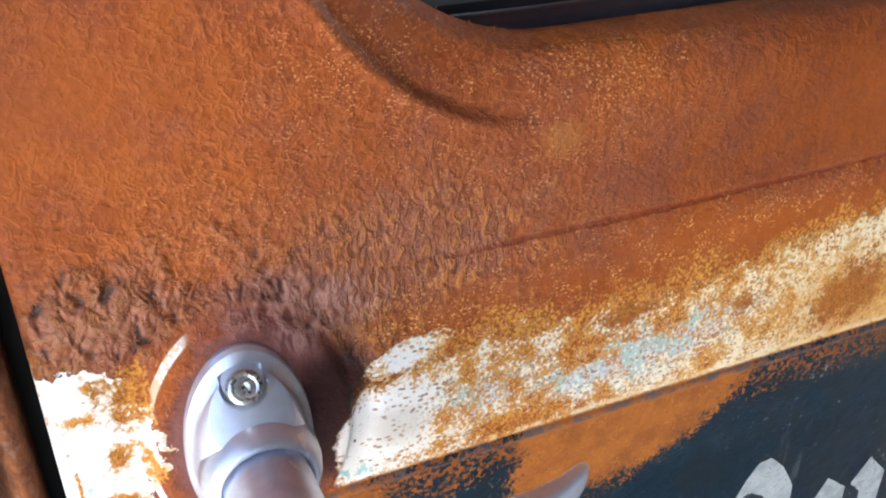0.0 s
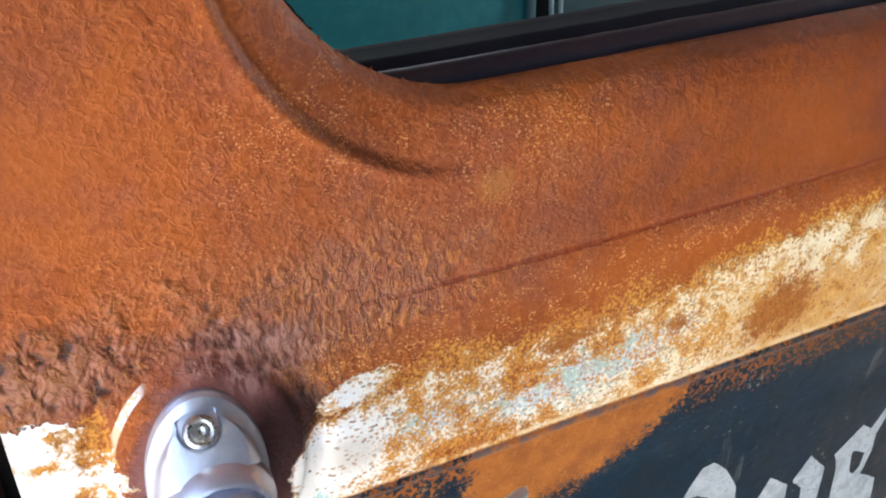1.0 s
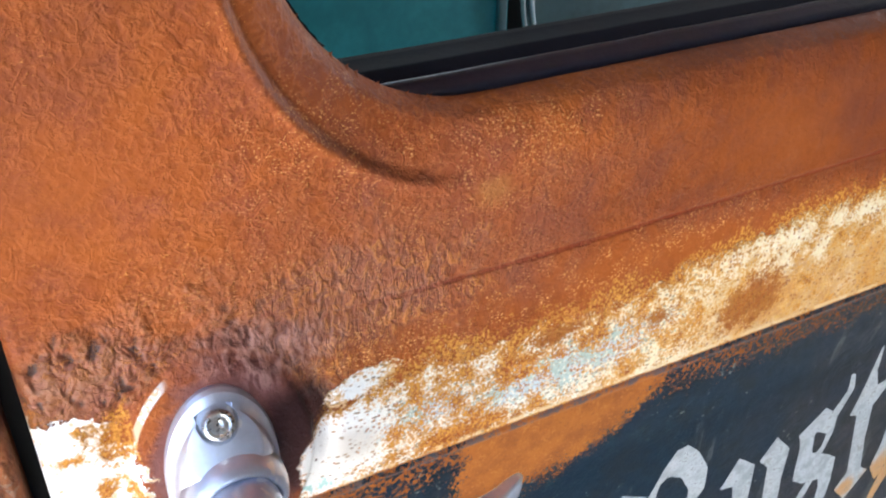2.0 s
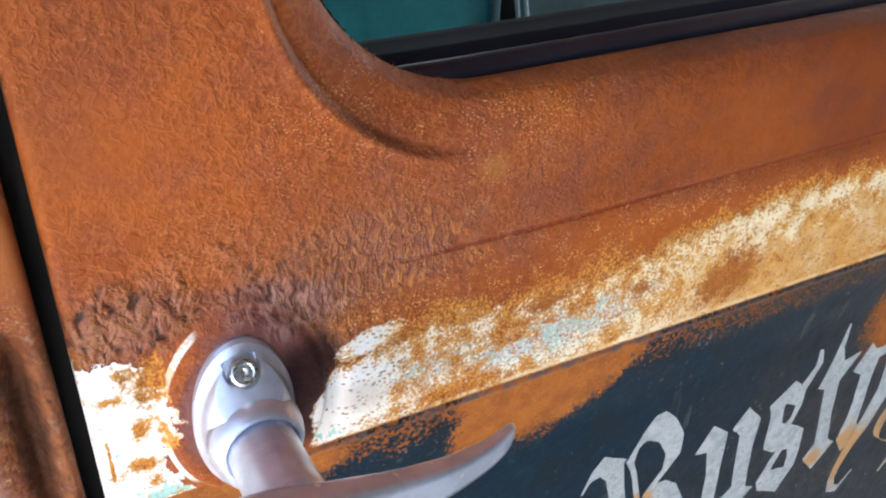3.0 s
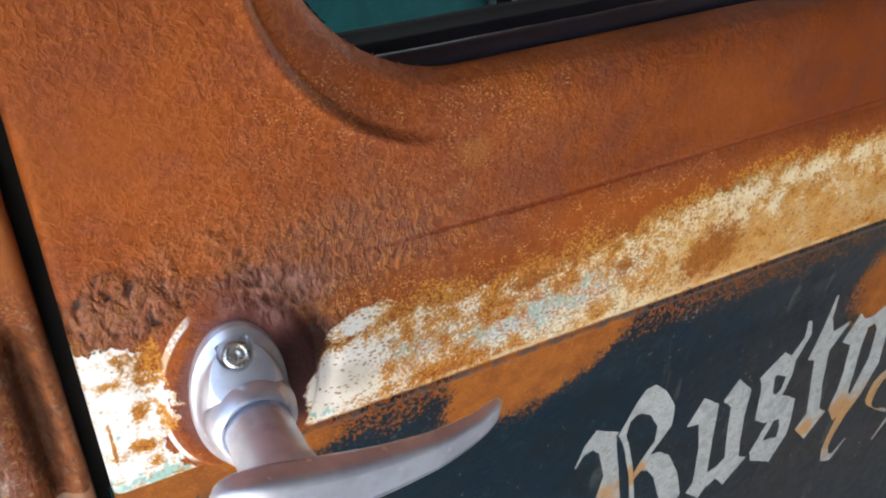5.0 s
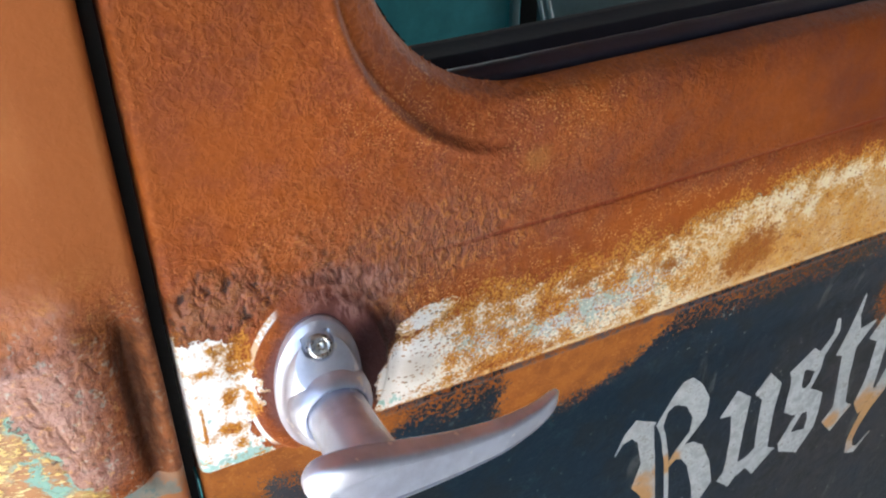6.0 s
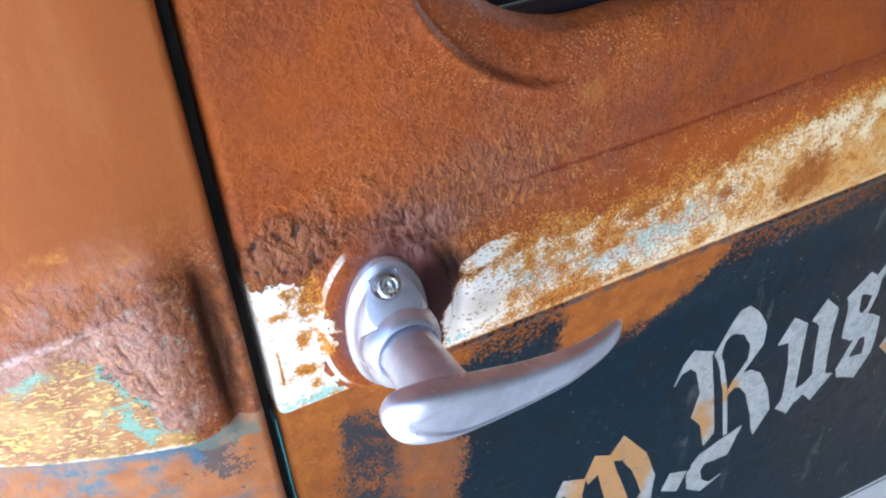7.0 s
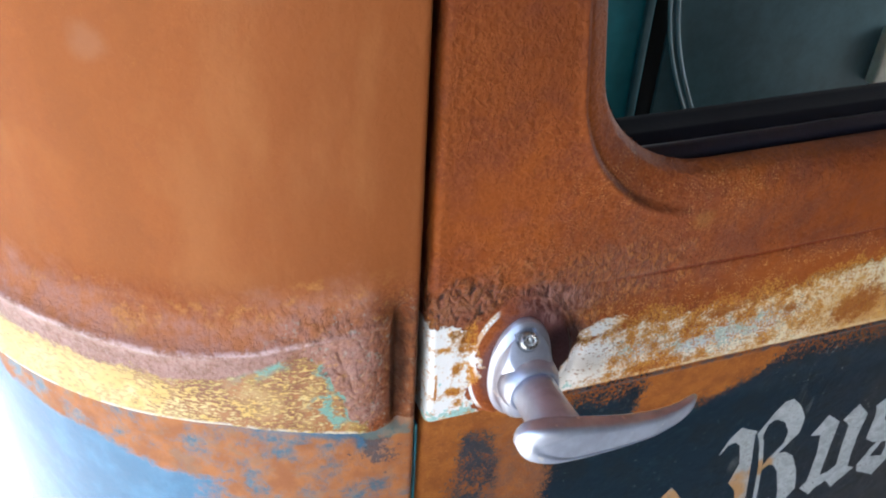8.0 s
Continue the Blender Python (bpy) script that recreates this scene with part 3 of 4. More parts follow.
    g.u = g.add(g.u, g.mul(g.sub(fray, 0.5), 0.03), g.mul(g.sub(mid, 0.5), 0.014))
    top = g.along([(0.022, 1.196), (0.034, 1.22), (0.05, 1.266), (0.062, 1.281), (0.078, 1.272), (0.1, 1.259), (0.14, 1.254), (0.2, 1.258), (0.3, 1.262)], 1.18, 1.3)
    g.u = level_u
    fall = g.add(g.sub(top, g.v), g.mul(g.sub(fray, 0.5), 0.026), g.mul(g.sub(mid, 0.5), 0.016))
    edge = g.along([(0.02, 1.199), (0.06, 1.206), (0.11, 1.213), (0.3, 1.214)], 1.18, 1.3)
    over = g.step(g.add(g.sub(g.v, edge), g.mul(g.sub(mid, 0.5), 0.002)), 0.0, 0.001)
    straw = g.mul(g.step(fall, -0.001, 0.004), over, g.step(g.u, 0.02, 0.024))
    dash = g.add(g.mul(g.noise(470, 4, 0.6, vector=g.turned(g.solid, (0.55, 0.55, 1.25))), 0.9), g.mul(g.noise(950, 3, 0.6, vector=g.turned(g.solid, (0.6, 0.6, 1.2))), 0.2), -0.05)
    hole = g.step(g.add(dash, g.mul(g.sub(patch, 0.5), 0.25), g.mul(g.step(g.u, 0.19, 0.1), 0.1), -0.03, g.mul(g.step(fall, 0.02, 0.0), 0.05)), 0.528, 0.55)
    paint = g.mix(g.step(patch, 0.4, 0.65), (0.74, 0.47, 0.11), (0.8, 0.65, 0.28))
    moss = g.mul(g.step(fall, 0.02, 0.004), g.step(fray, 0.35, 0.55))
    paint = g.mix(g.mul(moss, 0.7), paint, (0.46, 0.33, 0.075))
    hole = g.mul(hole, g.add(0.65, g.mul(g.step(g.add(g.mul(g.noise(33, 4, 0.6), 0.7), g.mul(mid, 0.3)), 0.42, 0.56), 0.35)))
    paint = g.mix(hole, paint, g.mix(g.step(patch, 0.4, 0.6), (0.24, 0.072, 0.014), (0.4, 0.15, 0.028)))
    paint = g.mix(g.mul(g.step(g.u, 0.14, 0.2), 0.5), paint, (0.7, 0.49, 0.2))
    sea = g.mul(g.step(fall, 0.013, 0.003), g.step(g.u, 0.115, 0.08), g.step(g.u, 0.026, 0.032), g.step(g.add(g.noise(45, 4, 0.6), g.mul(g.sub(mid, 0.5), 0.4)), 0.42, 0.5))
    sea = g.most(sea, g.mul(g.step(g.oval(0.047, 1.228, 0.017, 0.028, 20), 0.0, 0.4), g.step(g.add(g.noise(90, 4), g.mul(g.sub(fine, 0.5), 0.4)), 0.48, 0.56)))
    paint = g.mix(g.mul(sea, 0.8), paint, (0.13, 0.48, 0.42))
    white = g.mul(g.step(g.sub(g.v, edge), 0.0045, 0.002), g.step(g.u, 0.022, 0.034), g.step(g.add(fray, mid), 0.9, 1.05))
    paint = g.mix(g.mul(white, 0.85), paint, (0.82, 0.78, 0.66))
    # blue lower panel and orange film
    below = g.sub(1.0, over)
    ragged = g.add(g.mul(g.sub(fray, 0.5), 1.9), g.mul(g.sub(mid, 0.5), 0.9), g.mul(g.sub(fine, 0.5), 0.4))
    bare = g.most(
        g.mul(g.oval(0.04, 1.125, 0.1, 0.062, 0), 2.0),
        g.mul(g.oval(0.13, 1.183, 0.12, 0.034, 8), 1.8),
        g.mul(g.oval(0.0, 1.18, 0.026, 0.06), 2.5),
        g.mul(g.oval(0.24, 1.193, 0.11, 0.022, 3), 1.9),
    )
    orange = g.step(g.add(g.math("MINIMUM", bare, 0.35), ragged, g.mul(g.sub(patch, 0.5), 0.5)), -0.08, 0.5)
    clear = g.mul(g.step(g.sub(edge, g.v), 0.014, 0.004), g.step(g.u, 0.13, 0.08), g.step(g.u, 0.0, 0.03))
    orange = g.mul(orange, g.sub(1.0, g.mul(clear, g.step(fray, 0.35, 0.5))))
    film = g.mix(g.step(patch, 0.38, 0.66), (0.47, 0.17, 0.045), (0.36, 0.12, 0.034))
    film = g.mix(g.mul(g.step(g.add(g.mul(g.noise(42, 5, 0.65), 0.7), g.mul(mid, 0.3)), 0.5, 0.62), 0.4), film, (0.22, 0.2, 0.15))
    # lighter than the door's navy: reflected daylight put into the colour
    blue = g.mix(g.step(fray, 0.4, 0.7), (0.03, 0.17, 0.33), (0.05, 0.24, 0.44))
    drip = g.mul(g.step(g.add(g.oval(0.018, 1.18, 0.014, 0.026, -20), g.mul(g.sub(mid, 0.5), 5.0), g.mul(g.sub(fine, 0.5), 2.0)), 0.35, 0.6), 0.75)
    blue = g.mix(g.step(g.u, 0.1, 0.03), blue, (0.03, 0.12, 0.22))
    blue = g.mix(g.mul(g.step(bare, -0.1, 0.5), 0.7), blue, g.mix(g.step(mid, 0.42, 0.58), (0.06, 0.13, 0.17), (0.17, 0.2, 0.19)))
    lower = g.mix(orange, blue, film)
    lower = g.mix(drip, lower, (0.02, 0.045, 0.07))
    rimlet = g.step(g.add(g.oval(0.012, 1.1925, 0.024, 0.008, 6), g.mul(g.sub(mid, 0.5), 2.2)), 0.1, 0.5)
    lower = g.mix(g.mul(rimlet, 0.7), lower, (0.13, 0.19, 0.17))
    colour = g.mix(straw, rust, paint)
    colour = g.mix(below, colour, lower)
    rough = g.blend(straw, g.blend(rose, 0.66, g.add(0.32, g.mul(mid, 0.16))), 0.45)
    rough = g.blend(below, rough, g.blend(orange, 0.28, 0.6))
    flat = g.add(g.mul(fine, 0.00015), g.mul(mid, 0.0003))
    tall = g.mul(tall, g.sub(0.9, g.mul(rose, g.step(g.u, 0.04, 0.09), 0.2)))
    tall = g.blend(straw, tall, g.add(flat, g.mul(hole, -0.0006), 0.0009))
    tall = g.blend(below, tall, g.add(flat, g.mul(orange, 0.0001)))
    return g.finish(colour, rough, tall, gloss=g.blend(below, g.blend(rose, 0.2, 0.7), 0.4), coat=g.most(g.mul(crest_glint, 0.8), g.mul(rose, g.sub(1.0, straw), 0.1)))


def letter_paint():
    g = Nodes("faded_letter_paint")
    mid, fray, fine = g.noise(120, 5, 0.62), g.noise(22, 5, 0.65), g.noise(520, 4, 0.65)
    stain = g.most(g.oval(0.315, 0.99, 0.03, 0.045), g.mul(g.oval(0.235, 0.98, 0.06, 0.07), 1.5), g.oval(0.34, 1.02, 0.02, 0.02), g.oval(0.57, 0.965, 0.045, 0.065), g.mul(g.oval(0.528, 0.98, 0.02, 0.02), 0.9), g.mul(g.oval(0.62, 0.97, 0.06, 0.08), 0.8))
    stain = g.step(g.add(stain, g.mul(g.sub(fray, 0.5), 1.6)), 0.2, 0.6)
    worn = g.step(g.add(g.mul(mid, 0.5), g.mul(fine, 0.3), g.mul(fray, 0.2)), 0.52, 0.6)
    c = g.mix(g.step(mid, 0.35, 0.65), (0.31, 0.33, 0.33), (0.47, 0.5, 0.51))
    c = g.mix(g.mul(stain, 0.85), c, (0.5, 0.24, 0.05))
    c = g.mix(g.mul(worn, 0.6), c, (0.17, 0.16, 0.12))
    chip = g.step(g.add(g.mul(fine, 0.5), g.mul(g.noise(240, 3), 0.5)), 0.61, 0.65)
    c = g.mix(g.mul(chip, 0.85), c, (0.03, 0.035, 0.035))
    return g.finish(c, 0.5, g.mul(mid, 0.0003))


def cast_metal():
    g = Nodes("dull_cast_metal")
    broad, fine = g.noise(45, 5, 0.6), g.noise(420, 4, 0.6)
    drag = g.noise(130, 4, 0.6, vector=g.turned(g.solid, (0.15, 1, 1)))
    c = g.mix(g.step(broad, 0.35, 0.7), (0.74, 0.79, 0.9), (0.57, 0.6, 0.7))
    c = g.mix(g.mul(g.step(fine, 0.62, 0.72), 0.5), c, (0.75, 0.75, 0.75))
    chip = g.step(g.add(g.noise(85, 2, 0.5), g.mul(g.sub(fine, 0.5), 0.1)), 0.66, 0.68)
    c = g.mix(g.mul(chip, 0.9), c, (0.9, 0.9, 0.92))
    return g.finish(c, g.add(0.24, g.mul(broad, 0.14), g.mul(drag, 0.12)), g.add(g.mul(fine, 0.00005), g.mul(broad, 0.0002)), metal=0.76)


M_DOOR, M_CAB, M_LETTER, M_METAL = door_paint(), cab_paint(), letter_paint(), cast_metal()
M_RUBBER = plain("black_rubber", (0.014, 0.014, 0.022), 0.32, grain=160, depth=0.0003)
M_LEDGE = plain("matt_black_paint", (0.012, 0.011, 0.016), 0.8, grain=160, depth=0.0002, gloss=0.12)
M_FELT = plain("black_felt", (0.008, 0.008, 0.008), 0.95, grain=300, depth=0.0006)
M_DARK = plain("near_black", (0.006, 0.005, 0.005), 0.8)
M_TEAL = plain("teal_cab_enamel", (0.055, 0.35, 0.39), 0.35, grain=30, depth=0.0002)
M_GREY = plain("grey_teal_enamel", (0.095, 0.172, 0.19), 0.4, grain=30, depth=0.0002)
M_PALE = plain("pale_trim", (0.5, 0.58, 0.6), 0.35, grain=30)
M_CREAM = plain("bright_cream", (0.9, 0.76, 0.62), 0.6, grain=30)
M_SCREW = plain("bright_steel", (0.62, 0.61, 0.58), 0.28, 1.0, grain=500, depth=0.00005)
M_CONCRETE = plain("concrete", (0.55, 0.53, 0.5), 0.85, grain=20, depth=0.001)
M_WALL = plain("painted_block_wall", (0.2, 0.19, 0.18), 0.8, grain=15, depth=0.001)
M_CEIL = plain("dark_roof_boards", (0.07, 0.055, 0.045), 0.85, grain=12, depth=0.001)
M_RUSTY = plain("plain_rust", (0.3, 0.1, 0.03), 0.85, grain=60, depth=0.0008)


# ---- mesh helpers ----
def part(name, data, material, parent=None, label="", shade=True, crisp=None):
    """Links a bmesh or a mesh as one object under a thing or a part."""
    if isinstance(data, bmesh.types.BMesh):
        me = bpy.data.meshes.new(name)
        data.to_mesh(me)
        data.free()
    else:
        me = data
    me.materials.append(material)
    if shade:
        me.polygons.foreach_set("use_smooth", [True] * len(me.polygons))
    if crisp:
        me.set_sharp_from_angle(angle=radians(crisp))
    ob = new(name, me)
    ob.parent = parent
    return tagged(ob, label)


def box(lo, hi, bevel=0.0, cuts=()):
    bm = bmesh.new()
    bmesh.ops.create_cube(bm, size=1.0)
    for v in bm.verts:
        v.co = [a + (b - a) * (c + 0.5) for a, b, c in zip(lo, hi, v.co)]
    if bevel:
        bmesh.ops.bevel(bm, geom=bm.edges[:], offset=bevel, segments=3, affect="EDGES", profile=0.5)
    return bm


def wall_with_hole(lo, hi, axis, a0, a1, z0, z1):
    """A wall along axis (0: x, 1: y) with one opening that goes through it."""
    bm = bmesh.new()
    spans = [(lo[axis], a0, lo[2], hi[2]), (a1, hi[axis], lo[2], hi[2]), (a0, a1, z1, hi[2])]
    if z0 > lo[2]:
        spans.append((a0, a1, lo[2], z0))
    for p, q, r, s in spans:
        l, h = list(lo), list(hi)
        l[axis], h[axis], l[2], h[2] = p, q, r, s
        one = box(l, h)
        me = bpy.data.meshes.new("piece")
        one.to_mesh(me)
        one.free()
        bm.from_mesh(me)
        bpy.data.meshes.remove(me)
    return bm


def smooth(v, a, b):
    t = np.clip((v - a) / (b - a), 0, 1)
    return t * t * (3 - 2 * t)


def steps(*runs):
    """Positions from (end, spacing) runs, the first being the start."""
    out = [runs[0]]
    for end, gap in runs[1:]:
        n = max(1, int(round((end - out[-1]) / gap)))
        out += list(np.linspace(out[-1], end, n + 1)[1:])
    return np.array(out)


def sheet(name, xyz, uv, keep=None):
    """A mesh from a grid of places (rows, columns, 3) with a flat map."""
    r, c, _ = xyz.shape
    ids = np.arange(r * c).reshape(r, c)
    quads = np.stack([ids[:-1, :-1], ids[:-1, 1:], ids[1:, 1:], ids[1:, :-1]], -1).reshape(-1, 4)
    if keep is not None:
        quads = quads[keep.reshape(-1)]
    used = np.unique(quads)
    renum = np.zeros(r * c, int)
    renum[used] = np.arange(len(used))
    me = bpy.data.meshes.new(name)
    me.from_pydata(xyz.reshape(-1, 3)[used].tolist(), [], renum[quads].tolist())
    layer = me.uv_layers.new(name="UVMap")
    layer.data.foreach_set("uv", uv.reshape(-1, 2)[quads.reshape(-1)].astype(np.float32).ravel())
    me.update()
    return me


def loft(rings, closed=True, caps=True):
    """Quads between rings of points, all with the same count."""
    bm = bmesh.new()
    rows = [[bm.verts.new(p) for p in ring] for ring in rings]
    for a, b in zip(rows, rows[1:]):
        n = len(a)
        for i in range(n if closed else n - 1):
            bm.faces.new((a[i], a[(i + 1) % n], b[(i + 1) % n], b[i]))
    if caps:
        bm.faces.new(rows[0][::-1])
        bm.faces.new(rows[-1])
    bmesh.ops.recalc_face_normals(bm, faces=bm.faces)
    return bm


# ---- the open shelter ----
tagged(part("ground", box((-400, -400, -0.2), (400, 400, 0.0)), M_CONCRETE, shade=False), "pale sunlit concrete slab", "ground", kind="structure")
tagged(part("wall_north", wall_with_hole((-0.95, 4.0, 0), (4.2, 4.2, 2.9), 0, 0.2, 2.6, 0.9, 2.3), M_WALL, shade=False), "unseen plain painted wall with an added window opening", "wall", kind="structure")
tagged(part("wall_east", wall_with_hole((4.2, -4.2, 0), (4.4, 4.2, 2.9), 1, 0.1, 2.0, 0.9, 2.4), M_WALL, shade=False), "unseen plain painted wall with an added window opening", "wall", kind="structure")
# unseen wall, added to keep light off the right and darken reflections
tagged(part("wall_south", box((-0.35, -4.2, 0), (4.2, -4.0, 2.9)), M_WALL, shade=False), "unseen plain painted wall added to block daylight", "wall", kind="structure")
tagged(part("ceiling", box((-0.95, -1.7, 2.9), (4.4, 4.2, 3.0)), M_CEIL, shade=False), "dark boarded shelter roof", "ceiling", kind="structure")
# unseen roof, added to shade the ground and sky at front right
tagged(part("ceiling_block", box((-0.75, -4.2, 2.9), (4.4, -1.7, 3.0)), M_CEIL, shade=False), "unseen dark boarded roof added to block daylight", "ceiling", kind="structure")

# ---- the truck ----
truck = tagged(new("pickup_truck"), "rusted orange pickup truck cab with flaking ivory and dark blue paint", "truck")

WINDOW_RIGHT, WINDOW_TOP = 0.93, 1.80


def corner_distance(x, z, left, bottom, radius):
    """Distance outside a window-shaped outline with a rounded lower corner."""
    qx, qz = left + radius - x, bottom + radius - z
    d = np.where((qx > 0) & (qz > 0), np.hypot(np.maximum(qx, 0), np.maximum(qz, 0)) - radius, np.maximum(qx, qz) - radius)
    return np.maximum(d, np.maximum(x - WINDOW_RIGHT, z - WINDOW_TOP))


def window_edge(x, z):
    return corner_distance(x, z, 0.1165 - 0.14 * (z - 1.42), 1.3575 + 0.012 * np.maximum(x - 0.2, 0), 0.068)


def window_crease(x, z):
    return corner_distance(x, z, 0.0955 - 0.12 * (z - 1.41), 1.3285 + 0.012 * np.maximum(x - 0.2, 0), 0.09)


HANDLE_X, HANDLE_Z = 0.0725, 1.229


def door_face(x, z):
    """How far the door's outer skin lies behind the plane y = 0."""
    de, dc = window_edge(x, z), window_crease(x, z)
    f = np.where(dc < 0, np.clip(-dc / np.maximum(np.maximum(de, 0) - dc, 1e-6), 0, 1), 0)
    fade = 1 - smooth(x, 0.13, 0.21)
    y = 0.0052 * smooth(-dc, -0.0005, 0.0035) * fade + 0.0115 * f ** (1.35 + 1.3 * smooth(x, 0.12, 0.24)) + 0.008 * np.clip(1 - de / 0.006, 0, 1) ** 2
    y -= 0.0012 * np.exp(-(((dc - 0.002) / 0.003) ** 2)) * fade
    y += 0.0022 * np.exp(-(((dc + 0.0012) / 0.0019) ** 2)) * (1 - smooth(x, 0.14, 0.19))
    # belt: a soft shoulder at the crease, proud down to its sharp lower edge
    on = smooth(x, 0.02, 0.2)
    y -= 0.0032 * (1 - smooth(z, 1.225, 1.285)) * smooth(z, 1.1868, 1.1905)
    y += 0.0008 * np.exp(-(((z - 1.2835) / 0.0022) ** 2)) * on
    y += 0.0004 * (1 - smooth(z, 1.1868, 1.1912)) + 0.0056 * (1 - smooth(z, 1.12, 1.184))
    y -= 0.0014 * np.exp(-(((z - 1.1842) / 0.0024) ** 2)) * smooth(x, 0.05, 0.1)
    # raised boss round the handle
    rho = np.hypot((x - HANDLE_X) / 0.0365, (z - HANDLE_Z) / 0.0495)
    y -= 0.004 * (1 - smooth(rho, 0.93, 1.04))
    y += 0.0024 * np.exp(-(((rho - 1.2) / 0.13) ** 2)) * smooth(z + 0.5 * (x - 0.07), 1.2, 1.25)
    # rolled rear edge
    t = np.clip(x - 0.006, 0, 0.005)
    return y + 0.005 - np.sqrt(np.maximum(0.005**2 - (0.005 - t) ** 2, 0))


def build_door():
    xs = steps(0.006, (0.0068, 0.0004), (0.012, 0.0009), (0.085, 0.0019), (0.2, 0.0012), (0.30, 0.0019), (0.46, 0.0026), (0.72, 0.0055), (1.0, 0.02))
    zs = steps(0.42, (0.88, 0.02), (1.10, 0.006), (1.18, 0.003), (1.196, 0.0007), (1.32, 0.0019), (1.49, 0.0014), (1.56, 0.006), (1.88, 0.02))
    x, z = np.meshgrid(xs, zs)
    inside = window_edge(x, z) < 0
    for _ in range(3):
        d = window_edge(x, z)
        gx = (window_edge(x + 1e-4, z) - d) / 1e-4
        gz = (window_edge(x, z + 1e-4) - d) / 1e-4
        n = np.maximum(np.hypot(gx, gz), 1e-3)
        move = np.where(inside & (d < -1e-6), -d, 0) * 0.999
        x, z = x + move * gx / n, z + move * gz / n
    quad = ~(inside[:-1, :-1] & inside[:-1, 1:] & inside[1:, 1:] & inside[1:, :-1])
    y = door_face(x, z)
    x, z, y = (np.concatenate([a[:, :1], a], 1) for a in (x, z, y))
    y[:, 0] = 0.03
    quad = np.concatenate([quad[:, :1], quad], 1)
    me = sheet("door", np.stack([x, y, z], -1), np.stack([x, z], -1), quad)
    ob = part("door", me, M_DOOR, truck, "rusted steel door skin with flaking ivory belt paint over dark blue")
    thick = ob.modifiers.new("thickness", "SOLIDIFY")
    thick.thickness, thick.offset = 0.0014, -1.0
    return ob


def build_cab_corner():
    radius, x0, y0 = 0.29, -0.012, -0.004
    quarter = radius * math.pi / 2
    ss = steps(-0.0105, (-0.0055, 0.0008), (0.05, 0.0016), (0.34, 0.0026), (quarter, 0.01), (quarter + 1.0, 0.1))
    zs = steps(0.42, (0.95, 0.02), (1.12, 0.008), (1.19, 0.003), (1.22, 0.0009), (1.33, 0.0018), (1.5, 0.006), (1.88, 0.02))
    s, z = np.meshgrid(ss, zs)
    crest = np.interp(s, (0.02, 0.055, 0.085, 0.11, 0.14, 0.175, 0.26, 0.45), (1.293, 1.288, 1.280, 1.276, 1.274, 1.276, 1.283, 1.285))
    edge = np.interp(s, (0.02, 0.06, 0.11, 0.3), (1.199, 1.206, 1.213, 1.214))
    amp = 0.0105 * smooth(s, -0.002, 0.03)
    body = amp * (0.72 + 0.28 * np.clip((z - edge) / (crest - edge), 0, 1)) * smooth(z, edge - 0.0016, edge + 0.0012)
    p = np.where(z > crest, amp * (0.6 * np.exp(-(((z - crest) / 0.032) ** 2)) + 0.4 * np.exp(-(((z - crest) / 0.0105) ** 2))), body)
    p += 0.0022 * amp / 0.0105 * np.exp(-(((z - crest) / 0.0038) ** 2))
    p -= 0.0105 * np.exp(-(((s - 0.0022) / 0.005) ** 2)) * smooth(z, 1.19, 1.21) * (1 - smooth(z, 1.285, 1.305))
    a = np.clip(s, 0, quarter) / radius
    x = x0 - (radius + p) * np.sin(a) - np.minimum(s, 0)
    y = y0 + radius - (radius + p) * np.cos(a) + np.maximum(s - quarter, 0)
    t = np.clip(s + 0.0105, 0, 0.005)
    y += 0.005 - np.sqrt(np.maximum(0.005**2 - (0.005 - t) ** 2, 0))
    x, y, z, s = (np.concatenate([q[:, :1], q], 1) for q in (x, y, z, s))
    y[:, 0] = 0.028
    me = sheet("cab_corner", np.stack([x, y, z], -1)[:, ::-1], np.stack([s, z], -1)[:, ::-1])
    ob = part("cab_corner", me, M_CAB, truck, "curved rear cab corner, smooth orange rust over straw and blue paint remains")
    thick = ob.modifiers.new("thickness", "SOLIDIFY")
    thick.thickness, thick.offset = 0.0014, -1.0
    return ob


door = build_door()
cab_corner = build_cab_corner()

# jamb coloured near-black for the shut line's shade, with a teal lower face
part("door_jamb", box((-0.03, 0.022, 0.42), (0.04, 0.05, 1.88), 0.002), M_DARK, truck, "door jamb coloured black for the gap shade")
part("edge_flange", box((0.0046, 0.013, 0.45), (0.0058, 0.03, 1.172), 0.0003), M_TEAL, truck, "teal painted edge of the door shell")


def drawn_strip(outline, x0, x1, rise, n=60):
    """A strip with the given (y, z) outline, drawn out along the window's lower edge."""
    rings = []
    for i in range(n + 1):
        x = x0 + (x1 - x0) * (i / n) ** 1.3
        wob = 0.0005 * noise.noise((x * 40, 0, 3))
        rings.append([(x, y + wob, rise(x) + dz + wob * (dz > 0)) for y, dz in outline])
    return loft(rings)


def sill_rise(x):
    return 1.3565 + 0.012 * max(x - 0.2, 0) + 0.012 * max(0.0, (0.15 - x) / 0.04) ** 2


SEAL = [(0.028, -0.014), (0.0262, -0.003), (0.0266, 0.0), (0.0285, 0.0022), (0.0305, 0.0024), (0.0322, 0.0042), (0.036, 0.0048), (0.040, 0.0036), (0.0415, -0.002), (0.042, -0.014)]
LEDGE = [(0.0425, -0.02), (0.0428, -0.003), (0.0450, -0.0005), (0.0520, 0.0008), (0.0560, 0.0030), (0.0590, 0.0030), (0.0640, 0.0006), (0.0800, 0.0004), (0.0880, -0.0005), (0.0915, -0.004), (0.0920, -0.02)]
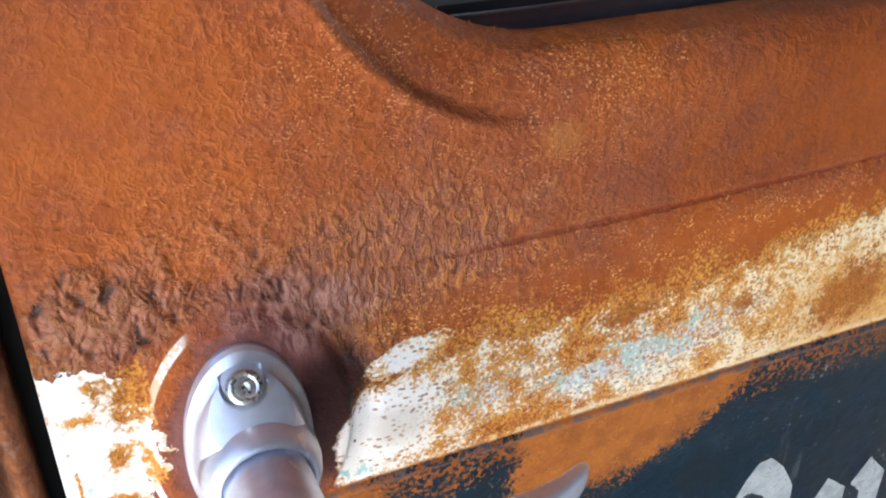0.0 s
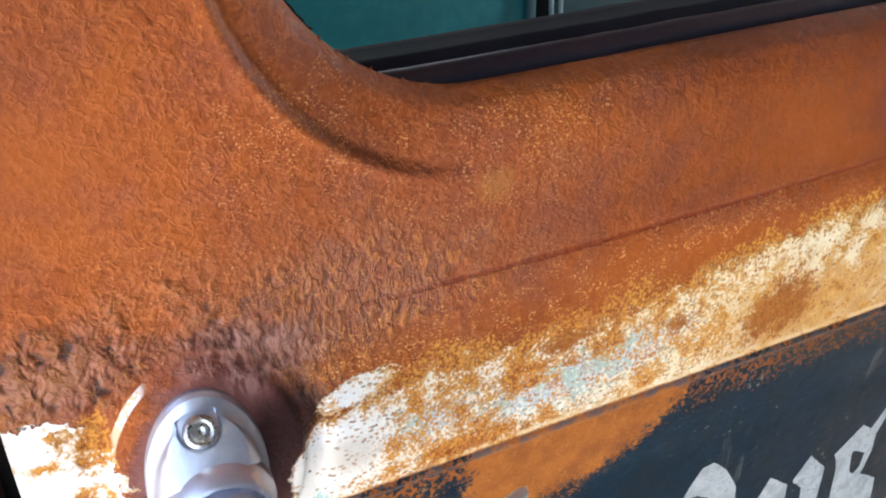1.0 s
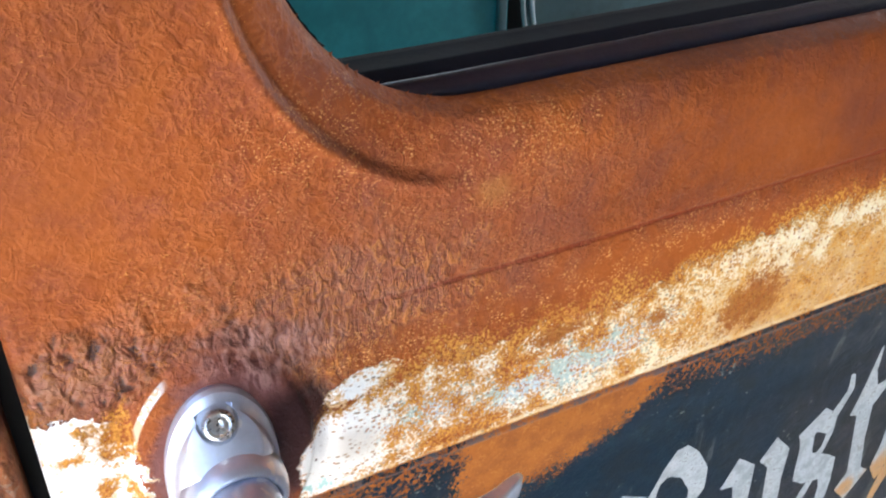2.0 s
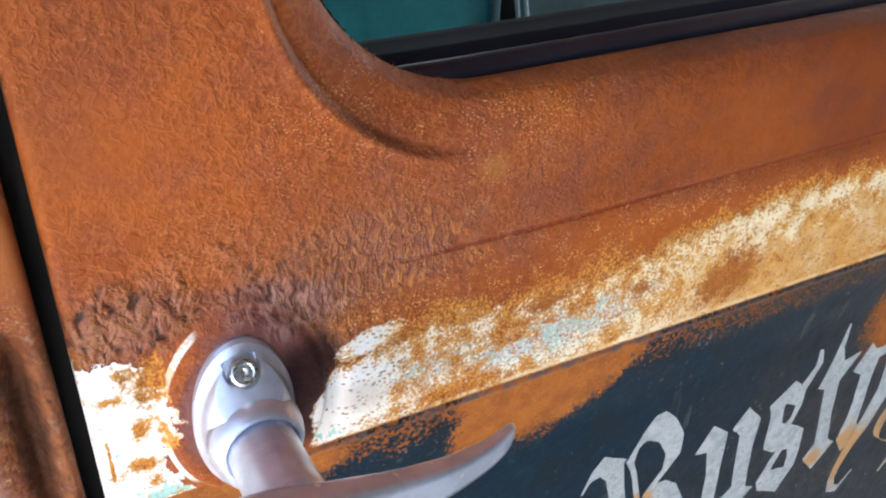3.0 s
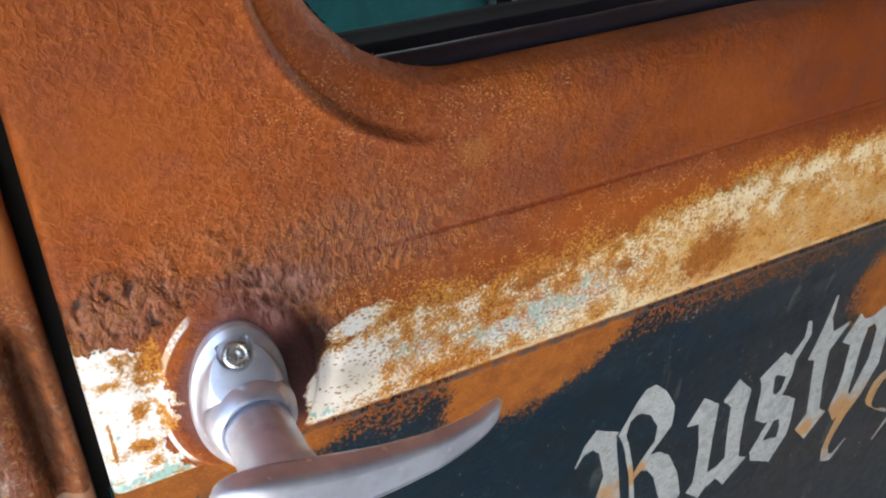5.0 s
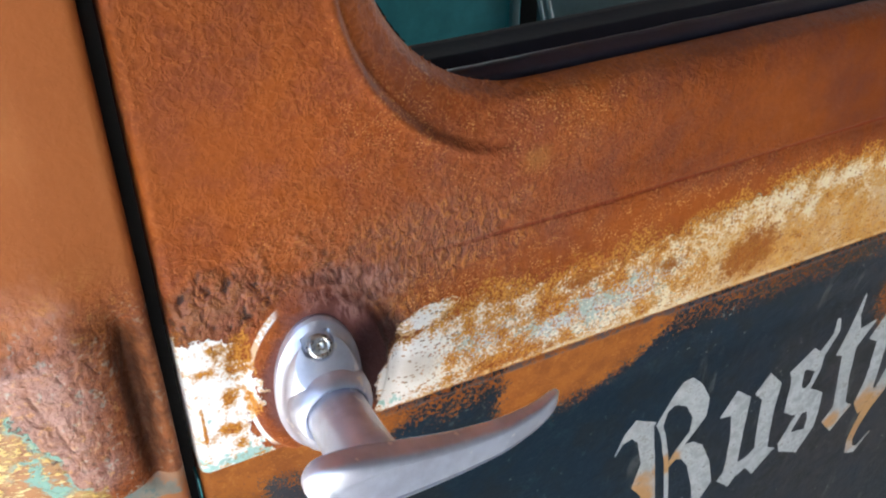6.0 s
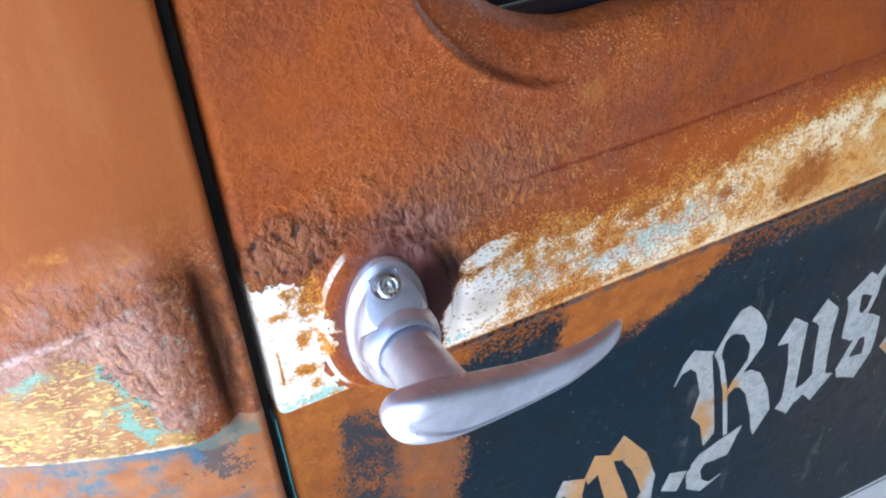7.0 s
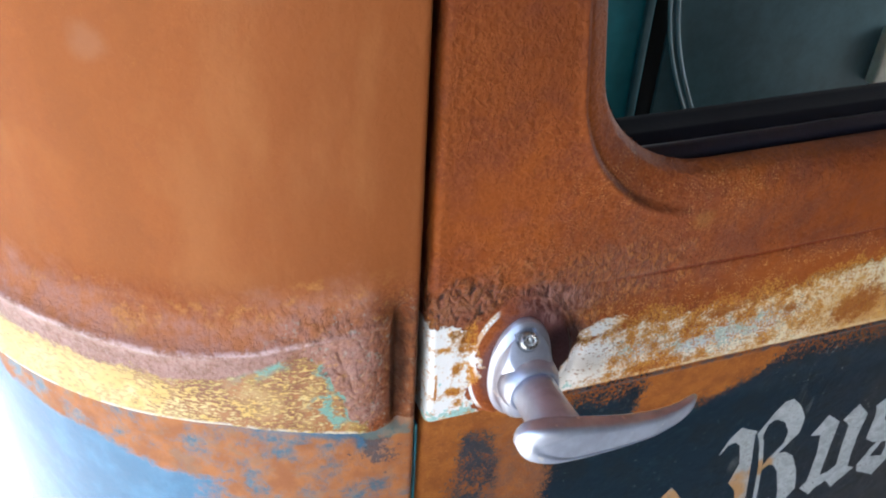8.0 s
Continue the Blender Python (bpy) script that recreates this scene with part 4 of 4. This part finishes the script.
part("window_seal", drawn_strip(SEAL, 0.108, 0.95, sill_rise), M_RUBBER, truck, "black rubber window sill seal with a thin lip")
part("window_ledge", drawn_strip(LEDGE, 0.10, 0.97, sill_rise), M_LEDGE, truck, "black painted inner window ledge with a low ridge")


def felt_edge():
    """A ragged felt channel down the window's rear edge."""
    rng = random.Random(4)
    front, back = [], []
    for i in range(190):
        z = 1.80 - i * 0.0022
        xs = np.linspace(0.02, 0.2, 400)
        d = window_edge(xs, np.full(400, z))
        x = float(xs[np.argmin(np.abs(d))]) if z > 1.36 else 0.17
        out = 0.0003 + 0.0012 * rng.random() + (0.0015 if rng.random() < 0.08 else 0)
        front.append((x + out, 0.0258, z))
        back.append((x - 0.012, 0.0265, z))
        if z < 1.383:
            break
    rings = [[b, f, (f[0], f[1] + 0.006, f[2]), (b[0], b[1] + 0.02, b[2])] for b, f in zip(back, front)]
    return loft(rings)


part("felt_channel", felt_edge(), M_FELT, truck, "ragged black felt window channel", shade=False)


# ---- door handle ----
SCREW = (0.0688, 1.2592)


def escutcheon():
    """Oval domed plate with a flat on its upper half for the screw."""
    rings = []
    n = 240
    prof = [(1.0, -0.0035), (1.0, -0.0062), (0.975, -0.0082), (0.94, -0.0092), (0.90, -0.0105), (0.86, -0.0128)]
    prof += [(math.cos(radians(a)) * 0.86, -0.0128 - 0.0165 * math.sin(radians(a)) ** 0.9) for a in range(3, 73)]
    for k, y in prof:
        ring = []
        for i in range(n):
            a = 2 * math.pi * i / n
            x, z = HANDLE_X - 0.0030 + 0.0234 * k * math.cos(a), HANDLE_Z - 0.0018 + 0.0430 * k * math.sin(a)
            yy = y
            if z > HANDLE_Z + 0.002 and k < 0.88:
                w = abs(x - HANDLE_X + 0.003) / 0.0188
                arch = HANDLE_Z + 0.0352 * math.sqrt(max(0, 1 - min(w, 1) ** 2.2))
                plane = -0.0098 - 0.72 * (HANDLE_Z + 0.0370 - z) + 11.0 * (x - HANDLE_X + 0.003) ** 2
                if z < arch:
                    yy = max(y, plane)
                    seat = math.hypot(x - SCREW[0], (z - SCREW[1]) / 0.8)
                    yy += 0.0032 * float(1 - smooth(seat, 0.0072, 0.0080))
            ring.append((x, yy, z))
        rings.append(ring)
    return loft(rings)


def turned_part(profile, n=40, x=HANDLE_X - 0.0012, z=HANDLE_Z):
    """A round part about the spindle: (radius, y) pairs."""
    return loft([[(x + r * math.cos(2 * math.pi * i / n), y, z + r * math.sin(2 * math.pi * i / n)) for i in range(n)] for r, y in profile])


SPINDLE_Z = 1.2285
handle = part("door_handle", escutcheon(), M_METAL, truck, "dull silver domed escutcheon of the door handle", crisp=24)
part("collar", turned_part([(0.0212, -0.018), (0.0209, -0.023), (0.0197, -0.0275), (0.0183, -0.0302), (0.0172, -0.0312), (0.0162, -0.031), (0.0154, -0.0295)], 56, HANDLE_X - 0.0024, SPINDLE_Z - 0.001), M_METAL, handle)
part("shaft", turned_part([(0.0152, -0.026), (0.0152, -0.034), (0.0153, -0.044), (0.0155, -0.052), (0.0159, -0.059), (0.0164, -0.064), (0.0166, -0.068), (0.0130, -0.074)], 48, HANDLE_X - 0.0024, SPINDLE_Z - 0.001), M_METAL, handle)


def lever():
    """The pull: a tapered blade, deep at the spindle and curling back to the door at its tip."""
    keys = np.array([
        (0.0385, -0.0690, 1.2328, 0.0018, 0.0016), (0.0390, -0.0691, 1.2327, 0.0050, 0.0040), (0.0405, -0.0694, 1.2323, 0.0085, 0.0064), (0.0435, -0.0699, 1.2318, 0.0114, 0.0084), (0.0485, -0.0706, 1.2311, 0.0138, 0.0100), (0.0620, -0.0715, 1.2288, 0.0153, 0.0115), (0.0850, -0.0718, 1.2247, 0.0130, 0.0105),
        (0.1120, -0.0705, 1.2195, 0.0102, 0.0090), (0.1400, -0.0672, 1.2144, 0.0080, 0.0075), (0.1630, -0.0620, 1.2120, 0.0064, 0.0056), (0.1738, -0.0578, 1.2116, 0.0058, 0.0048), (0.1792, -0.0556, 1.2120, 0.0048, 0.0040), (0.1816, -0.0546, 1.2126, 0.0022, 0.0018),
    ])
    at = np.concatenate([[0], np.cumsum(np.sqrt(np.diff(keys[:, 0])))])
    at /= at[-1]
    rings = []
    line = np.stack([np.interp(np.linspace(0, 1, 72), at, keys[:, k]) for k in range(5)])
    for _ in range(3):
        line[:, 2:-2] = (line[:, :-4] + 2 * line[:, 1:-3] + 2 * line[:, 2:-2] + 2 * line[:, 3:-1] + line[:, 4:]) / 8
    for x, y, z, h, w in line.T:
        ring = []
        reach = 0.74 * min(1.0, max(0.0, (x - 0.047) / 0.03)) ** 0.6
        for i in range(112):
            a = 2 * math.pi * i / 112
            c, s = math.cos(a), math.sin(a)
            face = c > 0
            p, q = (0.3, 0.5) if face else (0.7 if s > 0 else 0.85, 0.7)
            cx, sz = math.copysign(abs(c) ** p, c), math.copysign(abs(s) ** q, s)
            dish = 0.0012 * float(1 - smooth(abs(sz + 0.06), reach - 0.07, reach + 0.01)) * min(1.0, h / 0.012) if face and reach > 0 else 0.0
            ring.append((x, y - cx * w * (1.0 if face else 0.5) - 0.04 * sz * h + dish, z + 0.0012 + sz * h * 1.1))
        rings.append(ring)
    return loft(rings)


part("lever", lever(), M_METAL, handle, "curved tapered dull silver pull lever", crisp=28)


def set_screw():
    prof = [(0.0058, 0.0045), (0.0056, -0.0028), (0.0048, -0.0037), (0.0036, -0.0036), (0.0029, -0.0028), (0.0026, 0.0), (0.0004, 0.0003)]
    bm = turned_part(prof, 32, 0.0, 0.0)
    m = Matrix.Translation((SCREW[0], -0.0152, SCREW[1])) @ Matrix.Rotation(radians(-37), 4, "X") @ Matrix.Scale(1.08, 4)
    bm.transform(m)
    return bm


part("screw", set_screw(), M_SCREW, handle, "bright steel hollow-head screw")

# ---- painted lettering ----
def smooth_path(points, n=8):
    """Catmull-Rom points through the given ones."""
    p = [Vector(q) for q in points]
    p = [2 * p[0] - p[1], *p, 2 * p[-1] - p[-2]]
    out = []
    for a, b, c, d in zip(p, p[1:], p[2:], p[3:]):
        for i in range(n):
            t = i / n
            out.append(0.5 * (2 * b + (c - a) * t + (2 * a - 5 * b + 4 * c - d) * t**2 + (3 * b - a - 3 * c + d) * t**3))
    return [*out, p[-2]]


def glyph(name, strokes, origin, level):
    """A broad-nib letter: each stroke is a path and the nib at its start and end, in millimetres."""
    bm = bmesh.new()
    for k, (path, nib0, nib1) in enumerate(strokes):
        pts = smooth_path(path)
        y = level - 0.00006 * k
        rows = []
        for i, q in enumerate(pts):
            f = i / (len(pts) - 1)
            nx, nz = (1.22 * (a + (b - a) * f) for a, b in zip(nib0, nib1))
            wob = 0.35 * noise.noise((q.x * 0.3, q.y * 0.3, k))
            row = []
            for side in (-0.5, 0.5):
                px, pz = (q.x + side * nx + wob) / 1000 + origin[0], (q.y + side * nz + wob) / 1000 + origin[1]
                row += [bm.verts.new((px, y, pz)), bm.verts.new((px, level + 0.0012, pz))]
            rows.append(row)
        for a, b in zip(rows, rows[1:]):
            bm.faces.new((a[0], a[2], b[2], b[0]))
            bm.faces.new((a[0], b[0], b[1], a[1]))
            bm.faces.new((a[2], a[3], b[3], b[2]))
        bm.faces.new(rows[0][:2] + rows[0][:1:-1])
        bm.faces.new(rows[-1][:2] + rows[-1][:1:-1])
    bmesh.ops.recalc_face_normals(bm, faces=bm.faces)
    flat = bm.loops.layers.uv.new("UVMap")
    for f in bm.faces:
        for loop in f.loops:
            loop[flat].uv = (loop.vert.co.x, loop.vert.co.z)
    return part(name, bm, M_LETTER, door, "faded off-white blackletter painted letter", shade=False)


def ribbon_letter(name, ribbons, origin, level):
    """A blackletter built of pen ribbons: each one has its two edges, in millimetres."""
    bm = bmesh.new()
    for k, (one, two) in enumerate(ribbons):
        y = level - 0.00006 * k
        rows = []
        for i in range(len(one) - 1):
            for j in range(4 + (i == len(one) - 2)):
                row = []
                for edge in (one, two):
                    n = len(edge) - 1
                    f = (i + j / 4) / (len(one) - 1) * n
                    m = min(int(f), n - 1)
                    (ax, az), (bx, bz) = edge[m], edge[m + 1]
                    px, pz = ax + (bx - ax) * (f - m), az + (bz - az) * (f - m)
                    wob = 0.5 * noise.noise((px * 0.25, pz * 0.25, k))
                    px, pz = (px + wob) / 1000 + origin[0], (pz + wob) / 1000 + origin[1]
                    row += [bm.verts.new((px, y, pz)), bm.verts.new((px, level + 0.0012, pz))]
                rows.append(row)
        for a, b in zip(rows, rows[1:]):
            bm.faces.new((a[0], a[2], b[2], b[0]))
            bm.faces.new((a[0], b[0], b[1], a[1]))
            bm.faces.new((a[2], a[3], b[3], b[2]))
    bmesh.ops.recalc_face_normals(bm, faces=bm.faces)
    flat = bm.loops.layers.uv.new("UVMap")
    for f in bm.faces:
        for loop in f.loops:
            loop[flat].uv = (loop.vert.co.x, loop.vert.co.z)
    return part(name, bm, M_LETTER, door, "faded off-white blackletter painted letter", shade=False)


BASE = (0.28, 0.95)
LEVEL = 0.00592
ribbon_letter("letter", [  # R
    ([(6, 106), (12, 124), (21, 135), (41, 124)], [(7, 105), (12, 115), (20, 117), (30, 106)]),
    ([(24, 122), (27, 107), (33, 85), (28, 60), (39, 46), (46, 18)], [(39, 123), (42, 105), (47, 80), (52, 52), (56, 28), (47, 17)]),
    ([(41, 122), (48, 106), (57, 74), (67, 17)], [(47, 120), (52, 108), (61, 75), (71, 18)]),
    ([(41, 120), (53, 145), (60, 155), (68, 156), (79, 146), (90, 127), (91, 108), (82, 95), (64, 72)], [(48, 117), (50, 130), (55, 134), (60, 133), (67, 129), (77, 113), (77, 98), (66, 82), (61, 72)]),
    ([(62, 72), (72, 86), (83, 84), (94, 76), (106, 53), (115, 23), (102, -1)], [(62, 66), (68, 72), (74, 70), (83, 57), (92, 30), (98, 8), (101, -1)]),
    ([(36, -2), (44, 8), (65, 14), (86, 19)], [(37, -4), (50, -8), (76, -11), (86, 18)]),
    ([(45, 7), (33, -10), (36, -31), (52, -44), (73, -35)], [(55, -2), (48, -14), (51, -28), (60, -37), (73, -34)]),
], BASE, LEVEL)
ribbon_letter("letter", [  # u
    ([(107, 98), (119, 95), (125, 66), (127, 28), (122, 19), (137, 5)], [(119, 121), (136, 108), (138, 70), (141, 34), (148, 23), (138, 6)]),
    ([(141, 32), (150, 34), (159, 42)], [(144, 14), (152, 20), (162, 26)]),
    ([(140, 109), (150, 99), (153, 70), (158, 38), (151, 22), (163, 7)], [(152, 126), (168, 109), (168, 80), (171, 52), (174, 34), (183, 29)]),
], BASE, LEVEL)
ribbon_letter("letter", [  # s
    ([(213, 157), (214, 141), (204, 126)], [(217, 156), (221, 142), (211, 119)]),
    ([(196, 134), (175, 117), (180, 103), (182, 71)], [(211, 122), (192, 111), (194, 96), (199, 84)]),
    ([(193, 113), (205, 106), (204, 94), (198, 88)], [(211, 122), (212, 106), (209, 94), (206, 84)]),
    ([(195, 92), (206, 86), (214, 82), (224, 75)], [(182, 70), (194, 62), (203, 60), (212, 58)]),
    ([(224, 75), (227, 50), (227, 34), (214, 8)], [(210, 62), (215, 48), (215, 36), (206, 30)]),
    ([(186, 32), (199, 40), (215, 36), (227, 35)], [(190, 21), (200, 16), (208, 12), (214, 8)]),
    ([(198, 61), (192, 45), (186, 31)], [(206, 61), (201, 48), (198, 40)]),
], BASE, LEVEL)
ribbon_letter("letter", [  # t
    ([(238, 172), (233, 142), (226, 114), (234, 111), (240, 80), (246, 48), (237, 34), (253, 16)], [(240, 172), (241, 150), (247, 135), (250, 111), (254, 80), (261, 48), (264, 45), (271, 40)]),
    ([(245, 134), (255, 136), (264, 138)], [(248, 112), (256, 124), (264, 136)]),
], BASE, LEVEL)
ribbon_letter("letter", [  # y
    ([(263, 118), (275, 110), (278, 80), (278, 62), (274, 40), (286, 22)], [(276, 142), (291, 125), (291, 95), (293, 70), (294, 51), (307, 40)]),
    ([(282, 134), (290, 133), (297, 134)], [(288, 124), (292, 122), (299, 124)]),
    ([(292, 133), (304, 116), (307, 84), (299, 52), (290, 24)], [(308, 141), (319, 110), (324, 72), (313, 40), (303, 24)]),
    ([(290, 26), (286, 4), (284, -12), (288, -29), (301, -34), (315, -13)], [(303, 26), (294, 2), (292, -12), (295, -22), (302, -26), (314, -12)]),
], BASE, LEVEL)
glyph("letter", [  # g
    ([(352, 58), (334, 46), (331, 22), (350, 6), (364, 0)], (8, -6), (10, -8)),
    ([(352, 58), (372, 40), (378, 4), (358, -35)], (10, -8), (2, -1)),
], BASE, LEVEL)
W_RIBBONS = [
    ([(-97, 32), (-93, 47), (-88, 58)], [(-96, 31), (-88, 40), (-82, 36)]),
    ([(-89, 58), (-84, 30), (-80, -8), (-70, -40)], [(-68, 48), (-71, 29), (-60, -2), (-46, -34)]),
    ([(-69, 49), (-61, 70)], [(-66, 40), (-57, 46)]),
    ([(-61, 70), (-56, 40), (-45, -6), (-32, -48)], [(-46, 61), (-38, 34), (-22, -14), (-12, -44)]),
    ([(-48, 61), (-36, 77)], [(-44, 54), (-37, 50)]),
    ([(-36, 77), (-13, 45), (-1, 11), (-3, -24), (-14, -42)], [(-37, 51), (-25, 31), (-13, -3), (-20, -15), (-28, -20)]),
]
ribbon_letter("letter", W_RIBBONS, BASE, LEVEL)
ribbon_letter("letter", W_RIBBONS, (BASE[0] - 0.082, BASE[1] - 0.028), LEVEL)
tagged(ribbon_letter("full_stop", [([(15, 2), (8, -16)], [(33, -6), (25, -27)])], BASE, LEVEL), "faded off-white painted full stop")

# ---- cab interior and shell ----
def inner_door():
    """A door shell with its window opening, one connected frame."""
    def ring(x0, x1, z0, z1, y):
        return [(x0, y, z0), (x1, y, z0), (x1, y, z1), (x0, y, z1)]
    outer, hole = (0.0, 0.985, 0.45, 1.84), (0.12, 0.9, 1.37, 1.80)
    return loft([ring(*hole, 1.25), ring(*outer, 1.25), ring(*outer, 1.29), ring(*hole, 1.29), ring(*hole, 1.25)], caps=False)


part("far_door", inner_door(), M_TEAL, truck, "teal enamelled inner face of the far door", shade=False)
part("far_post", box((0.955, 1.236, 0.45), (0.976, 1.249, 1.84), 0.004), M_GREY, truck, "grey-teal edge of the far door frame")
# near-black block in the hinge gap, the gap's shade put into its colour
part("far_jamb", box((0.985, 1.25, 0.45), (1.03, 1.30, 1.84), 0.003), M_DARK, truck, "near-black block filling the far hinge gap")


def windlace(shift):
    """A bent cord that follows the front of the far door opening."""
    rings = []
    for i in range(33):
        z = 0.45 + 0.85 * i / 32
        x = 1.035 + shift + 0.105 * max(0.0, (1.0 - z) / 0.3) ** 1.6
        rings.append([(x + 0.005 * math.cos(a), 1.238 + 0.005 * math.sin(a), z) for a in np.linspace(0, 2 * math.pi, 12, endpoint=False)])
    return loft(rings)


part("windlace", windlace(0.0), M_PALE, truck, "pale windlace cord")
part("windlace", windlace(-0.022), M_PALE, truck, "pale windlace cord")
part("kick_panel", box((1.03, 1.245, 0.45), (1.75, 1.285, 1.30), 0.004), M_GREY, truck, "grey-teal enamelled kick panel")
# added box: an unidentified bright patch, its brightness put into the cream colour
part("cream_box", box((1.672, 1.21, 0.715), (1.748, 1.244, 0.868), 0.006), M_CREAM, truck, "pale cream box added for an unidentified bright patch")
part("inner_panel", box((0.02, 0.082, 0.45), (0.98, 0.090, 1.334), 0.002), M_TEAL, truck, "teal inner door panel")
part("cab_floor", box((-0.27, 0.06, 0.42), (1.75, 1.29, 0.45), 0.004), M_DARK, truck, "dark cab floor")
part("back_wall", box((-0.296, 0.29, 0.45), (-0.285, 1.29, 1.86), 0.002), M_TEAL, truck, "teal inside of the cab back wall")
part("roof", box((-0.25, 0.03, 1.86), (1.05, 1.30, 1.90), 0.02), M_RUSTY, truck, "rusted cab roof")
part("cowl_side", box((1.006, 0.002, 0.42), (1.78, 0.03, 1.30), 0.004), M_RUSTY, truck, "rusted cowl side panel")
part("front_pillar", box((1.006, 0.004, 1.302), (1.05, 0.04, 1.86), 0.006), M_RUSTY, truck, "rusted windscreen pillar")
part("front_pillar", box((1.006, 1.26, 1.302), (1.05, 1.296, 1.86), 0.006), M_RUSTY, truck, "rusted windscreen pillar")
part("far_corner", box((-0.29, 1.25, 0.42), (-0.002, 1.29, 1.858), 0.01), M_RUSTY, truck, "rusted far cab corner")
part("chassis", box((-0.2, 0.3, 0.0), (1.7, 1.0, 0.418), 0.01), M_DARK, truck, "black chassis frame on the floor")
